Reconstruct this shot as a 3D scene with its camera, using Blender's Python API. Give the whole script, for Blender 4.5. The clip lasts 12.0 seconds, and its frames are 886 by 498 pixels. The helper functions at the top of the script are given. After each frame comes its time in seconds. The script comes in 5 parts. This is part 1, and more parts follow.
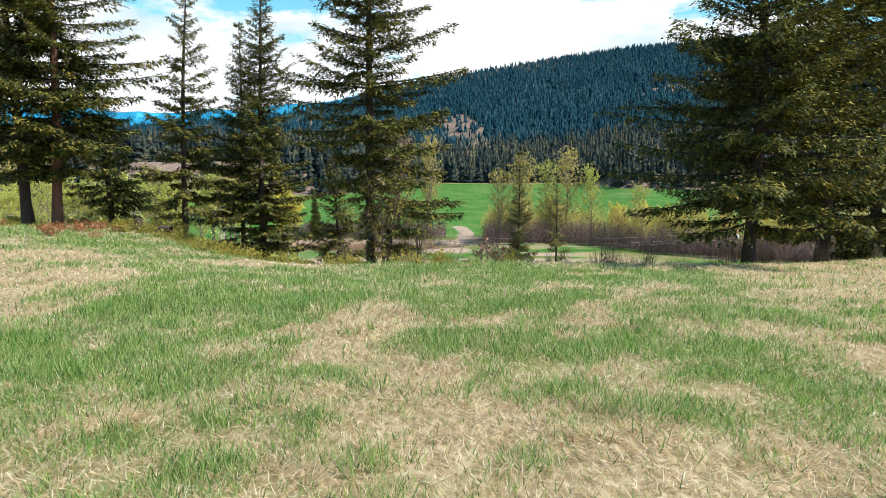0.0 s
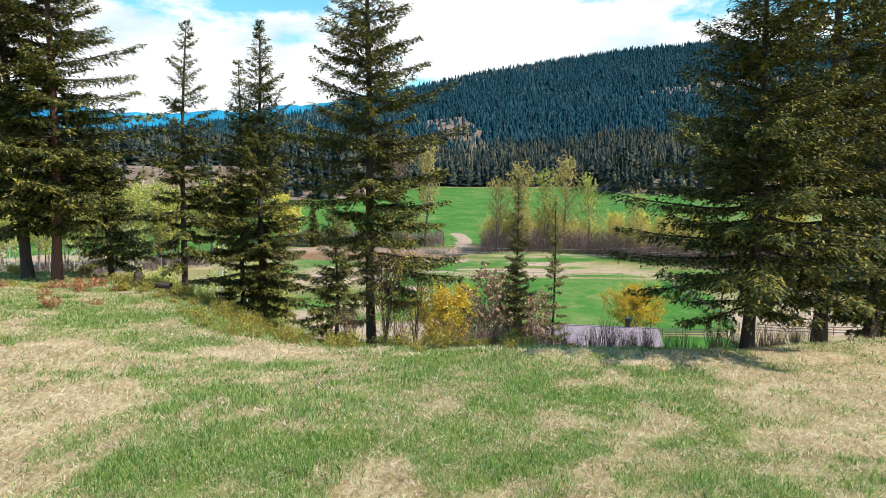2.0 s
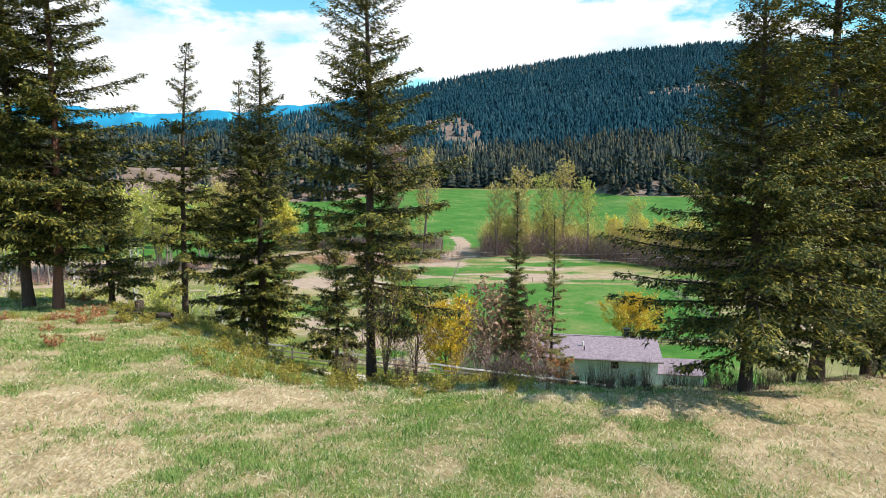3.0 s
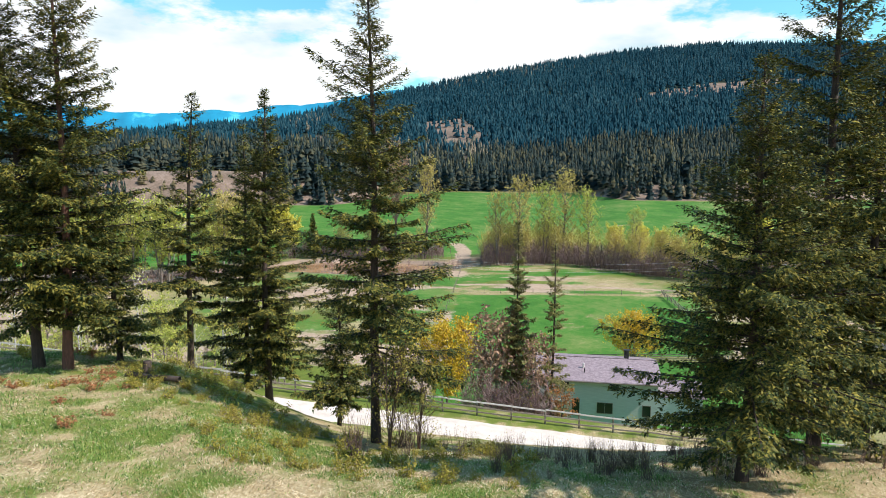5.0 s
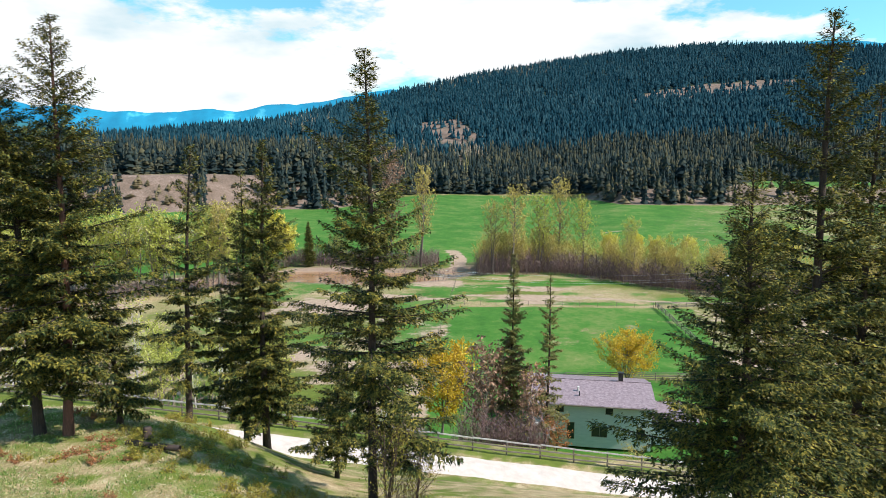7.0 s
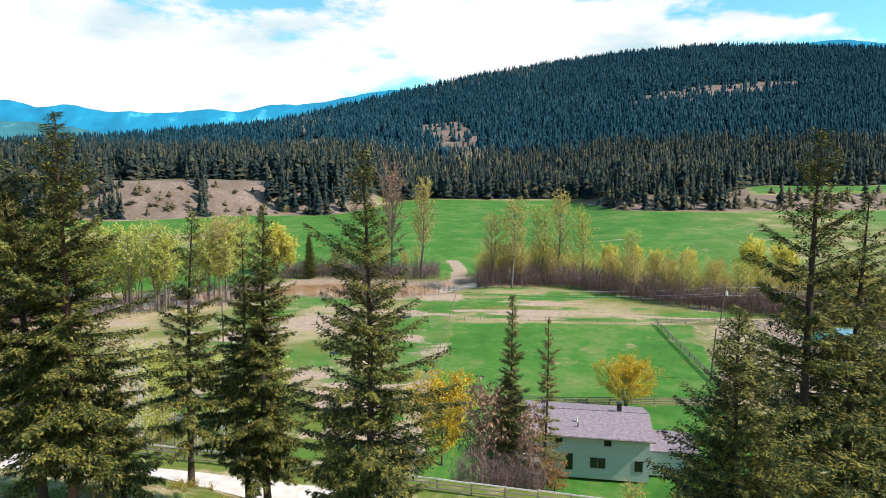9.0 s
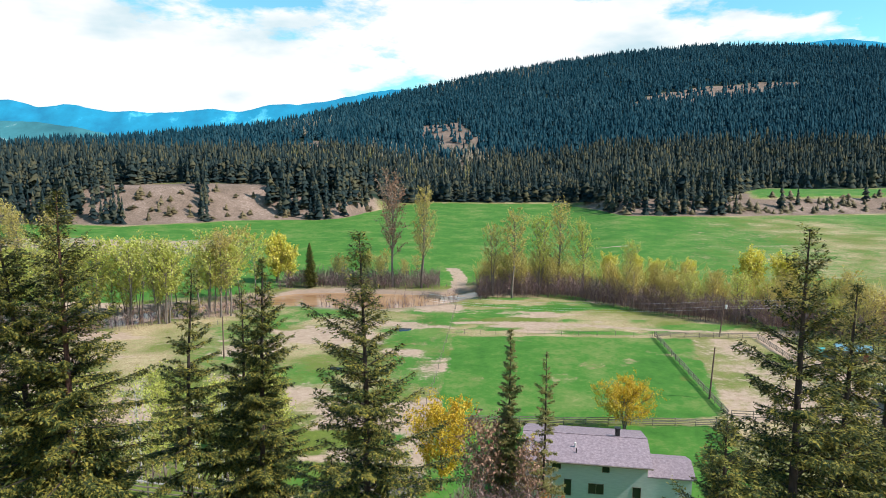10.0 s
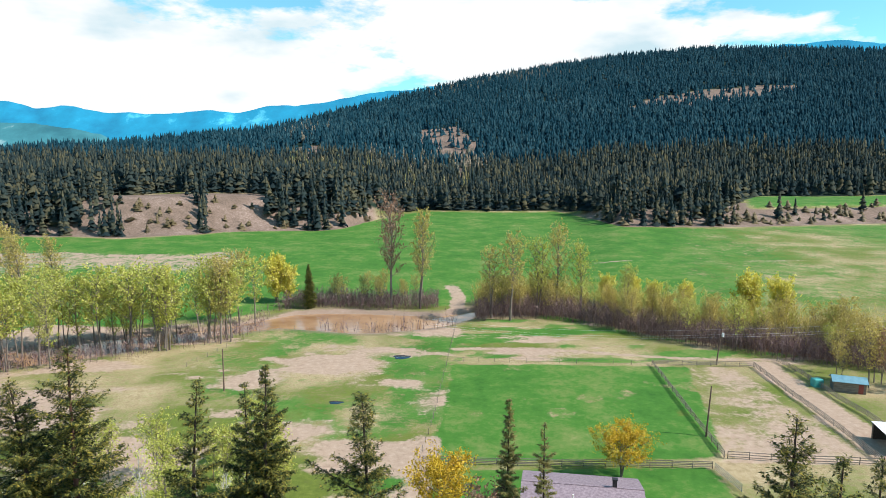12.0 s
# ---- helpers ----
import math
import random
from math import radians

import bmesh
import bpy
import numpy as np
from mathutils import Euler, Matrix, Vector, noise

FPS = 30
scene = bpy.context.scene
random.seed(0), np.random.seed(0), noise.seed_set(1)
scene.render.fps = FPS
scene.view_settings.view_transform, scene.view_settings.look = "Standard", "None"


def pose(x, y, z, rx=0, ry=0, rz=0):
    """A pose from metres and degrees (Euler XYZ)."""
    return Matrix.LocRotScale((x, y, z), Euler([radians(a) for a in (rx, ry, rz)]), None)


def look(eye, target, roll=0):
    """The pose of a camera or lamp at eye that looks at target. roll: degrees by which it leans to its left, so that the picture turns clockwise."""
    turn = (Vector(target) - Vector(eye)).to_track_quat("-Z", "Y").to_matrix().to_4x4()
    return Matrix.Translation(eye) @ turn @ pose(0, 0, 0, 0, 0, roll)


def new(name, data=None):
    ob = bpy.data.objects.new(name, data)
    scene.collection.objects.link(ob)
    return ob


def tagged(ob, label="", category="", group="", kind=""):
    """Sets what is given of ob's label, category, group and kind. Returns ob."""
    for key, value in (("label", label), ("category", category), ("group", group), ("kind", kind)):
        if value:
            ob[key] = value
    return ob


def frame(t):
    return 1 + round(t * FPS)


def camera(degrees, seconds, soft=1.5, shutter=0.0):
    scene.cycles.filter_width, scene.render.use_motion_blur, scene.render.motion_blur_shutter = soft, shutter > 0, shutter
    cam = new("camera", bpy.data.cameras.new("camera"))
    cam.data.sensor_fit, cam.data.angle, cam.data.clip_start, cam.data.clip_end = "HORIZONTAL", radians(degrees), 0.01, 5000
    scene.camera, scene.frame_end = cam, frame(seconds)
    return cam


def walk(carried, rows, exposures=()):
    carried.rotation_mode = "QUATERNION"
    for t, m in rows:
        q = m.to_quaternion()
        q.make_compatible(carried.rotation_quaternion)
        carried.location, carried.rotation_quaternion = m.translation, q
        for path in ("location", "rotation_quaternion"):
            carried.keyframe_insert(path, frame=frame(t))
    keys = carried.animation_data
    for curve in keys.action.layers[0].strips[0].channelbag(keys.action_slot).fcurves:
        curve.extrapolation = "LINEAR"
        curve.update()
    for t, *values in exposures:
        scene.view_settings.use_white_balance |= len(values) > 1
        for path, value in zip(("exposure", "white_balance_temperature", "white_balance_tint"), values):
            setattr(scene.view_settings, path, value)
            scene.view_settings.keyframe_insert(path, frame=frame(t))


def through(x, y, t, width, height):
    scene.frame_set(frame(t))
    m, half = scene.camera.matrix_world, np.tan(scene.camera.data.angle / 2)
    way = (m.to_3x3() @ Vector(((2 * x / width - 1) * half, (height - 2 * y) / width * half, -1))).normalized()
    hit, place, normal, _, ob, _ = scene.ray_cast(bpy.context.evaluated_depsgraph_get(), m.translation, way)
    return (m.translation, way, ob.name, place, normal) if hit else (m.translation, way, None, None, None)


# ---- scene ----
cam = camera(68.4, 12.0, soft=0.8)
METRES, EYE, TILT, LEAN, TURN = 24.0, 1.95, -7.0, 0.0, 0.0
ROWS = [
    (0.0, 0.0, 0.0, 0.0, 0.0, 0.0, -0.0),
    (0.5, -0.0017, -0.0005, 0.0223, -0.08, -0.02, -0.02),
    (1.0, -0.0033, -0.0003, 0.0454, -0.13, 0.03, -0.03),
    (1.5, -0.0027, -0.0011, 0.0718, -0.18, 0.04, -0.05),
    (2.0, -0.0033, -0.0027, 0.097, -0.19, 0.09, -0.08),
    (2.5, -0.004, -0.0047, 0.123, -0.22, 0.09, -0.1),
    (3.0, -0.0053, -0.0086, 0.1501, -0.3, 0.09, -0.09),
    (5.0, -0.0108, -0.0283, 0.2666, -0.27, 0.04, -0.16),
    (5.5, -0.0121, -0.0327, 0.2979, -0.25, 0.03, -0.17),
    (6.0, -0.0122, -0.0362, 0.3293, -0.23, 0.01, -0.19),
    (6.5, -0.0131, -0.0399, 0.3617, -0.29, -0.01, -0.19),
    (7.0, -0.0133, -0.0464, 0.3957, -0.68, -0.04, -0.13),
    (9.0, -0.007, -0.0702, 0.5614, -0.6, -0.06, -0.14),
    (9.5, -0.001, -0.0787, 0.6305, -0.5, -0.1, -0.14),
    (10.0, 0.0022, -0.0863, 0.7023, -0.52, -0.13, -0.14),
    (10.5, 0.0001, -0.0939, 0.7778, -0.66, -0.11, -0.09),
    (11.0, -0.0013, -0.1021, 0.8515, -0.83, -0.12, -0.05),
    (11.5, -0.0007, -0.1118, 0.9177, -0.8, -0.13, -0.03),
    (12.0, -0.0025, -0.122, 0.9908, -0.67, -0.13, -0.07),
]
walk(cam, [(t, pose(0, 0, EYE, TILT, LEAN, TURN) @ pose(METRES * x, METRES * y, METRES * z, 90 + pitch, roll, yaw)) for t, x, y, z, yaw, pitch, roll in ROWS], exposures=[(0.0, 0.51), (3.0, 0.52), (6.0, 0.44), (12.0, 0.40)])

# ---- world, sun ----
SUN_TO = Vector((1.0, -0.29, 1.06)).normalized()
SUN_EL = math.asin(SUN_TO.z)
SUN_AZ = math.atan2(SUN_TO.x, SUN_TO.y)
world = bpy.data.worlds.new("world")
scene.world = world
world.use_nodes = True
wn, wl = world.node_tree.nodes, world.node_tree.links
wn.clear()
sky = wn.new("ShaderNodeTexSky")
sky.sky_type, sky.sun_disc = "NISHITA", False
sky.sun_elevation, sky.sun_rotation = SUN_EL, SUN_AZ
sky.air_density, sky.dust_density, sky.ozone_density = 1.0, 0.4, 2.0
wgeo = wn.new("ShaderNodeTexCoord")
wmap = wn.new("ShaderNodeMapping")
wmap.inputs["Scale"].default_value = (1.0, 1.0, 2.6)
wmap.inputs["Location"].default_value = (0.35, 0.0, 0.12)
wl.new(wgeo.outputs["Generated"], wmap.inputs["Vector"])
wnoise = wn.new("ShaderNodeTexNoise")
wnoise.inputs["Scale"].default_value = 3.1
wnoise.inputs["Detail"].default_value = 7.0
wnoise.inputs["Roughness"].default_value = 0.58
wl.new(wmap.outputs["Vector"], wnoise.inputs["Vector"])
wramp = wn.new("ShaderNodeValToRGB")
wramp.color_ramp.elements[0].position = 0.43
wramp.color_ramp.elements[1].position = 0.485
wsep = wn.new("ShaderNodeSeparateXYZ")
wl.new(wgeo.outputs["Generated"], wsep.inputs["Vector"])
wlow = wn.new("ShaderNodeMapRange")
wlow.inputs["From Min"].default_value, wlow.inputs["From Max"].default_value = 0.20, 0.50
wlow.inputs["To Min"].default_value, wlow.inputs["To Max"].default_value = 0.05, -0.30
wl.new(wsep.outputs["Z"], wlow.inputs["Value"])
wadd = wn.new("ShaderNodeMath")
wl.new(wnoise.outputs["Fac"], wadd.inputs[0])
wl.new(wlow.outputs["Result"], wadd.inputs[1])
wl.new(wadd.outputs["Value"], wramp.inputs["Fac"])
wsky = wn.new("ShaderNodeBackground")
wsky.inputs["Strength"].default_value = 0.10
wtint = wn.new("ShaderNodeMix")
wtint.data_type, wtint.blend_type = "RGBA", "MULTIPLY"
wtint.inputs[0].default_value = 1.0
wtint.inputs[7].default_value = (0.92, 1.62, 1.50, 1)
wl.new(sky.outputs["Color"], wtint.inputs[6])
wl.new(wtint.outputs[2], wsky.inputs["Color"])
wcloud = wn.new("ShaderNodeBackground")
wshade = wn.new("ShaderNodeTexNoise")
wshade.inputs["Scale"].default_value, wshade.inputs["Detail"].default_value = 5.5, 5.0
wl.new(wmap.outputs["Vector"], wshade.inputs["Vector"])
wgrey = wn.new("ShaderNodeValToRGB")
wgrey.color_ramp.elements[0].position, wgrey.color_ramp.elements[0].color = 0.55, (0.95, 0.985, 1.0, 1)
wgrey.color_ramp.elements[1].position, wgrey.color_ramp.elements[1].color = 0.70, (0.60, 0.78, 0.86, 1)
wl.new(wshade.outputs["Fac"], wgrey.inputs["Fac"])
wl.new(wgrey.outputs["Color"], wcloud.inputs["Color"])
wcloud.inputs["Strength"].default_value = 0.80
wmix = wn.new("ShaderNodeMixShader")
wl.new(wramp.outputs["Color"], wmix.inputs["Fac"])
wl.new(wsky.outputs["Background"], wmix.inputs[1])
wl.new(wcloud.outputs["Background"], wmix.inputs[2])
wout = wn.new("ShaderNodeOutputWorld")
wl.new(wmix.outputs["Shader"], wout.inputs["Surface"])

sun = new("sun", bpy.data.lights.new("sun", "SUN"))
sun.data.energy, sun.data.angle, sun.data.color = 5.0, radians(0.6), (1.0, 0.895, 0.82)
sun.matrix_world = look(SUN_TO * 100, (0, 0, 0))

# ---- number noise ----


def lattice(ix, iy, seed):
    n = np.sin(ix * 127.1 + iy * 311.7 + seed * 74.7) * 43758.5453
    return n - np.floor(n)


def vnoise(x, y, seed=0):
    """Smooth value noise, 0 to 1, at unit spacing."""
    ix, iy = np.floor(x), np.floor(y)
    fx, fy = x - ix, y - iy
    fx, fy = fx * fx * (3 - 2 * fx), fy * fy * (3 - 2 * fy)
    a, b = lattice(ix, iy, seed), lattice(ix + 1, iy, seed)
    c, d = lattice(ix, iy + 1, seed), lattice(ix + 1, iy + 1, seed)
    return (a * (1 - fx) + b * fx) * (1 - fy) + (c * (1 - fx) + d * fx) * fy


def fbm(x, y, size, seed=0, octaves=4):
    total, amp, norm = 0.0, 1.0, 0.0
    for k in range(octaves):
        total = total + amp * vnoise(x / size * 2 ** k, y / size * 2 ** k, seed + 7 * k)
        norm += amp
        amp *= 0.55
    return total / norm


def step(a, b, v):
    t = np.clip((v - a) / (b - a), 0, 1)
    return t * t * (3 - 2 * t)


# ---- lie of the land ----
FLOOR = -21.0
ROAD_Y, ROAD_HALF = 48.4, 1.9
RIDGE_U = [-1.4, -0.80, -0.50, -0.245, -0.158, -0.047, 0.057, 0.186, 0.272, 0.40, 0.53, 0.675, 1.4]
RIDGE_E = [0.020, 0.028, 0.039, 0.064, 0.086, 0.113, 0.136, 0.158, 0.171, 0.183, 0.184, 0.182, 0.16]
RIDGE_Y = [900, 900, 950, 1200, 1400, 1700, 1900, 2050, 2100, 2100, 2050, 2000, 1900]


def road_z(x):
    return -11.6 - 0.125 * (x - 2.5)


def crest_y(x):
    return 17.0 + 13.0 * step(-3, -19, x) + 1.8 * step(8, 16, x)


def creek_y(x):
    """The creek's middle line in the valley."""
    return 198 + 10 * step(0, 18, x) + 14 * np.exp(-((x - 40) / 15.0) ** 2) - 0.58 * np.maximum(x - 22, 0) + 0.70 * np.minimum(x + 46, 0) + 1.5 * np.sin(x / 9.0)


def creek_half(x):
    return 5.0 + 8.5 * np.exp(-((x + 24) / 26.0) ** 2) + 6.0 * step(-60, -85, x)


def field_edge(u):
    """Depth at which the far field ends at bank or forest."""
    return 530 - 130 * step(0.18, 0.30, u) + 40 * step(0.4, 0.8, u) - 110 * step(-0.02, -0.16, u) - 40 * step(-0.2, -0.5, u)


def land(x, y):
    x, y = np.asarray(x, float), np.asarray(y, float)
    yc, zr = crest_y(x), road_z(np.clip(x, -45, 60))
    yr0, yr1 = ROAD_Y - ROAD_HALF - 0.6, ROAD_Y + ROAD_HALF + 2.2
    lawn = 0.02 * np.sin(x * 0.9) + 0.12 * (fbm(x, y, 4.0, 3) - 0.5) + 0.05 * (fbm(x, y, 0.7, 5, 2) - 0.5) - 0.55 * step(yc - 8, yc, y)
    t = np.clip((y - yc) / (yr0 - yc), 0, 1)
    z = lawn + (zr + 0.55) * t ** (1.22 + 0.5 * step(-4, -14, x)) + 0.5 * (fbm(x, y, 3.0, 9) - 0.5) * np.sin(np.pi * t)
    s = np.clip((y - yr1) / (67 - yr1), 0, 1)
    z = z + (FLOOR - zr) * (s * s * (3 - 2 * s))
    # valley floor and creek
    ny = np.maximum(y, 1.0)
    u = x / np.maximum(ny, 30)
    valley = step(64, 80, y)
    z = z + valley * (0.9 * (fbm(x, y, 38, 21) - 0.5))
    z = z - 1.25 * np.exp(-((x - 17) / 14.0) ** 4 - ((y - 74) / 8.5) ** 4)
    dc = np.abs(y - creek_y(x))
    z = z - valley * 1.9 * (1 - step(creek_half(x) * 0.7, creek_half(x) + 2.5, dc)) * step(-170, -120, x)
    # far field rises to the terrace and the wooded hill
    fe = field_edge(u)
    far = np.clip((y - creek_y(x) - 14) / (fe - creek_y(x) - 14), 0, 1)
    rise = 11.0 - 4.5 * step(0.0, -0.2, u)
    z = z + rise * far ** 1.15 * (y > 120)
    bank = step(0.0, 1.0, (y - fe) / 42.0) * (21 * step(-0.03, -0.14, u) + 11 * step(0.17, 0.3, u))
    z = z + bank * (y > 200) + np.where(y > fe, 2.0 * (fbm(x, y, 60, 31) - 0.5), 0)
    ridge_e, ridge_y = np.interp(u, RIDGE_U, RIDGE_E), np.interp(u, RIDGE_U, RIDGE_Y)
    top = 26 + ridge_y * ridge_e - 14
    y0 = 600.0
    base = FLOOR + rise + 21 * step(-0.03, -0.14, u) + 11 * step(0.17, 0.3, u)
    h = np.clip((y - y0) / (ridge_y - y0), 0, 1)
    over = np.clip((y - ridge_y) / 1800.0, 0, 1)
    z = z + np.where(y > y0, (top - base) * h ** 1.15 + 16 * (fbm(x, y, 260, 41) - 0.5) * np.sin(np.pi * h), 0)
    z = z - over * (top + 120)
    return z


def on_land(x, y):
    return float(land(x, y))


def clearing(x, y):
    """0 in woods, 1 in the cleared patches of the hillside."""
    u = x / np.maximum(y, 30)
    n = (fbm(x, y, 70, 51) - 0.5)
    a = 1 - step(0.75, 1.1, np.hypot((u - 0.415) / 0.135, (y - 1300 - 500 * (u - 0.415)) / 110) + 0.9 * n)
    b = 1.0 - step(0.6, 1.1, np.hypot((u - 0.02 - (1000 - y) * 0.00009) / 0.050, (y - 960) / 300) + 1.8 * n)
    c = 1 - step(0.7, 1.1, np.hypot((u + 0.19) / 0.03, (y - 900) / 90) + n)
    return np.maximum(np.maximum(a, b), c)


# ---- meshes from arrays ----


def mesh_of(name, verts, faces, attrs=None, smooth=False):
    """A mesh from an (n, 3) array and an (m, 3) or (m, 4) array of corners."""
    verts, faces = np.asarray(verts, np.float32), np.asarray(faces, np.int32)
    me = bpy.data.meshes.new(name)
    k = faces.shape[1]
    me.vertices.add(len(verts))
    me.vertices.foreach_set("co", verts.ravel())
    me.loops.add(faces.size)
    me.loops.foreach_set("vertex_index", faces.ravel())
    me.polygons.add(len(faces))
    me.polygons.foreach_set("loop_start", np.arange(0, faces.size, k, dtype=np.int32))
    if smooth:
        me.polygons.foreach_set("use_smooth", np.ones(len(faces), bool))
    for key, values in (attrs or {}).items():
        at = me.attributes.new(key, "FLOAT", "POINT")
        at.data.foreach_set("value", np.asarray(values, np.float32).ravel())
    me.update(calc_edges=True)
    return me


def child(name, mesh, material, parent=None, label=""):
    ob = new(name, mesh)
    if material is not None and not len(mesh.materials):
        mesh.materials.append(material)
    if parent is not None:
        ob.parent = parent
    return tagged(ob, label) if label else ob


def part(name, bm, material, parent=None, label=""):
    """Links a bmesh as one mesh object under its thing."""
    me = bpy.data.meshes.new(name)
    bm.to_mesh(me)
    bm.free()
    return child(name, me, material, parent, label)


def thing(name, x, y, z, label, category, group="", turn=0.0):
    ob = new(name)
    ob.matrix_world = pose(x, y, z, 0, 0, turn)
    ob.empty_display_size = 0.2
    return tagged(ob, label, category, group)


def add_box(bm, x0, x1, y0, y1, z0, z1, bevel=0.0):
    m = Matrix.Translation(((x0 + x1) / 2, (y0 + y1) / 2, (z0 + z1) / 2)) @ Matrix.Diagonal((x1 - x0, y1 - y0, z1 - z0, 1))
    vs = bmesh.ops.create_cube(bm, size=1.0, matrix=m)["verts"]
    if bevel:
        es = list({e for v in vs for e in v.link_edges})
        bmesh.ops.bevel(bm, geom=es, offset=bevel, segments=1, affect="EDGES")
    return bm


def box(x0, x1, y0, y1, z0, z1, bevel=0.0):
    return add_box(bmesh.new(), x0, x1, y0, y1, z0, z1, bevel)


def tube_arrays(path, radii, sides=6, seed=0, rough=0.0):
    """Vertices and quads of a tapered tube along a path of points."""
    path, radii = np.asarray(path, float), np.asarray(radii, float)
    rng = np.random.RandomState(seed)
    n = len(path)
    tang = np.gradient(path, axis=0)
    tang /= np.linalg.norm(tang, axis=1)[:, None] + 1e-9
    ref = np.where(np.abs(tang[:, 2:3]) > 0.8, [[1.0, 0, 0]], [[0, 0, 1.0]])
    a = np.cross(tang, ref)
    a /= np.linalg.norm(a, axis=1)[:, None] + 1e-9
    b = np.cross(tang, a)
    ang = np.arange(sides) * 2 * np.pi / sides
    r = radii[:, None] * (1 + rough * (rng.rand(n, sides) - 0.5))
    v = path[:, None, :] + r[..., None] * (np.cos(ang)[None, :, None] * a[:, None, :] + np.sin(ang)[None, :, None] * b[:, None, :])
    i = np.arange(n - 1)[:, None] * sides
    j = np.arange(sides)[None, :]
    k = (j + 1) % sides
    f = np.stack([i + j, i + k, i + sides + k, i + sides + j], -1).reshape(-1, 4)
    return v.reshape(-1, 3), f


def joined(pieces):
    vs, fs, n = [], [], 0
    for v, f in pieces:
        vs.append(v)
        fs.append(f + n)
        n += len(v)
    return np.concatenate(vs), np.concatenate(fs)


# ---- materials ----


def material(name):
    m = bpy.data.materials.new(name)
    m.use_nodes = True
    nt = m.node_tree
    return m, nt.nodes, nt.links, nt.nodes["Principled BSDF"]


def noise_node(n, l, scale, detail=5.0, rough=0.55, coord=None, stretch=None):
    if coord is None:
        tc = n.new("ShaderNodeTexCoord")
        coord = tc.outputs["Object"]
    if stretch:
        mp = n.new("ShaderNodeMapping")
        mp.inputs["Scale"].default_value = stretch
        l.new(coord, mp.inputs["Vector"])
        coord = mp.outputs["Vector"]
    t = n.new("ShaderNodeTexNoise")
    t.inputs["Scale"].default_value, t.inputs["Detail"].default_value, t.inputs["Roughness"].default_value = scale, detail, rough
    l.new(coord, t.inputs["Vector"])
    return t.outputs["Fac"]


def ramp_node(n, l, fac, stops):
    r = n.new("ShaderNodeValToRGB")
    e = r.color_ramp.elements
    while len(e) < len(stops):
        e.new(0.5)
    for k, (p, c) in enumerate(stops):
        e[k].position, e[k].color = p, (*c, 1)
    l.new(fac, r.inputs["Fac"])
    return r.outputs["Color"]


def mix_node(n, l, fac, a, b, blend="MIX"):
    m = n.new("ShaderNodeMix")
    m.data_type, m.blend_type = "RGBA", blend
    for sock, v in ((m.inputs[0], fac), (m.inputs[6], a), (m.inputs[7], b)):
        if isinstance(v, (int, float)):
            sock.default_value = v
        elif isinstance(v, tuple):
            sock.default_value = (*v, 1)
        else:
            l.new(v, sock)
    return m.outputs[2]


def math_node(n, l, op, a, b=0.0):
    m = n.new("ShaderNodeMath")
    m.operation = op
    for sock, v in zip(m.inputs, (a, b)):
        if isinstance(v, (int, float)):
            sock.default_value = v
        else:
            l.new(v, sock)
    return m.outputs[0]


def bump_node(n, l, bsdf, height, strength, distance):
    b = n.new("ShaderNodeBump")
    b.inputs["Strength"].default_value, b.inputs["Distance"].default_value = strength, distance
    l.new(height, b.inputs["Height"])
    l.new(b.outputs["Normal"], bsdf.inputs["Normal"])


def surface(name, dark, light, scale=4.0, rough=0.8, fine=30.0, bump=0.3, distance=0.01, stretch=None, vary=0.25, metal=0.0):
    """A weathered surface: two colours mixed at two scales, each object a little different."""
    m, n, l, p = material(name)
    big, small = noise_node(n, l, scale, stretch=stretch), noise_node(n, l, fine, 6, 0.65, stretch=stretch)
    f = math_node(n, l, "ADD", math_node(n, l, "MULTIPLY", big, 0.55), math_node(n, l, "MULTIPLY", small, 0.45))
    col = ramp_node(n, l, f, [(0.36, dark), (0.64, light)])
    info = n.new("ShaderNodeObjectInfo")
    bright = math_node(n, l, "ADD", 1 - vary / 2, math_node(n, l, "MULTIPLY", info.outputs["Random"], vary))
    hsv = n.new("ShaderNodeHueSaturation")
    l.new(bright, hsv.inputs["Value"])
    l.new(col, hsv.inputs["Color"])
    l.new(hsv.outputs["Color"], p.inputs["Base Color"])
    p.inputs["Roughness"].default_value, p.inputs["Metallic"].default_value = rough, metal
    if bump:
        bump_node(n, l, p, small, bump, distance)
    return m


def foliage(name, stops, through_col, through=0.3, rough=0.6, patch=0.6, gloss=0.3):
    """Leaves or needles: colours vary from leaf to leaf and from spray to spray."""
    m, n, l, p = material(name)
    g = n.new("ShaderNodeNewGeometry")
    big = noise_node(n, l, patch, 3)
    f = math_node(n, l, "ADD", math_node(n, l, "MULTIPLY", g.outputs["Random Per Island"], 0.6), math_node(n, l, "MULTIPLY", big, 0.5))
    col = ramp_node(n, l, f, stops)
    l.new(col, p.inputs["Base Color"])
    p.inputs["Roughness"].default_value = rough
    p.inputs["Specular IOR Level"].default_value = gloss
    tr = n.new("ShaderNodeBsdfTranslucent")
    l.new(mix_node(n, l, 0.5, col, through_col), tr.inputs["Color"])
    mx = n.new("ShaderNodeMixShader")
    mx.inputs[0].default_value = through
    l.new(p.outputs["BSDF"], mx.inputs[1])
    l.new(tr.outputs["BSDF"], mx.inputs[2])
    l.new(mx.outputs["Shader"], n["Material Output"].inputs["Surface"])
    return m


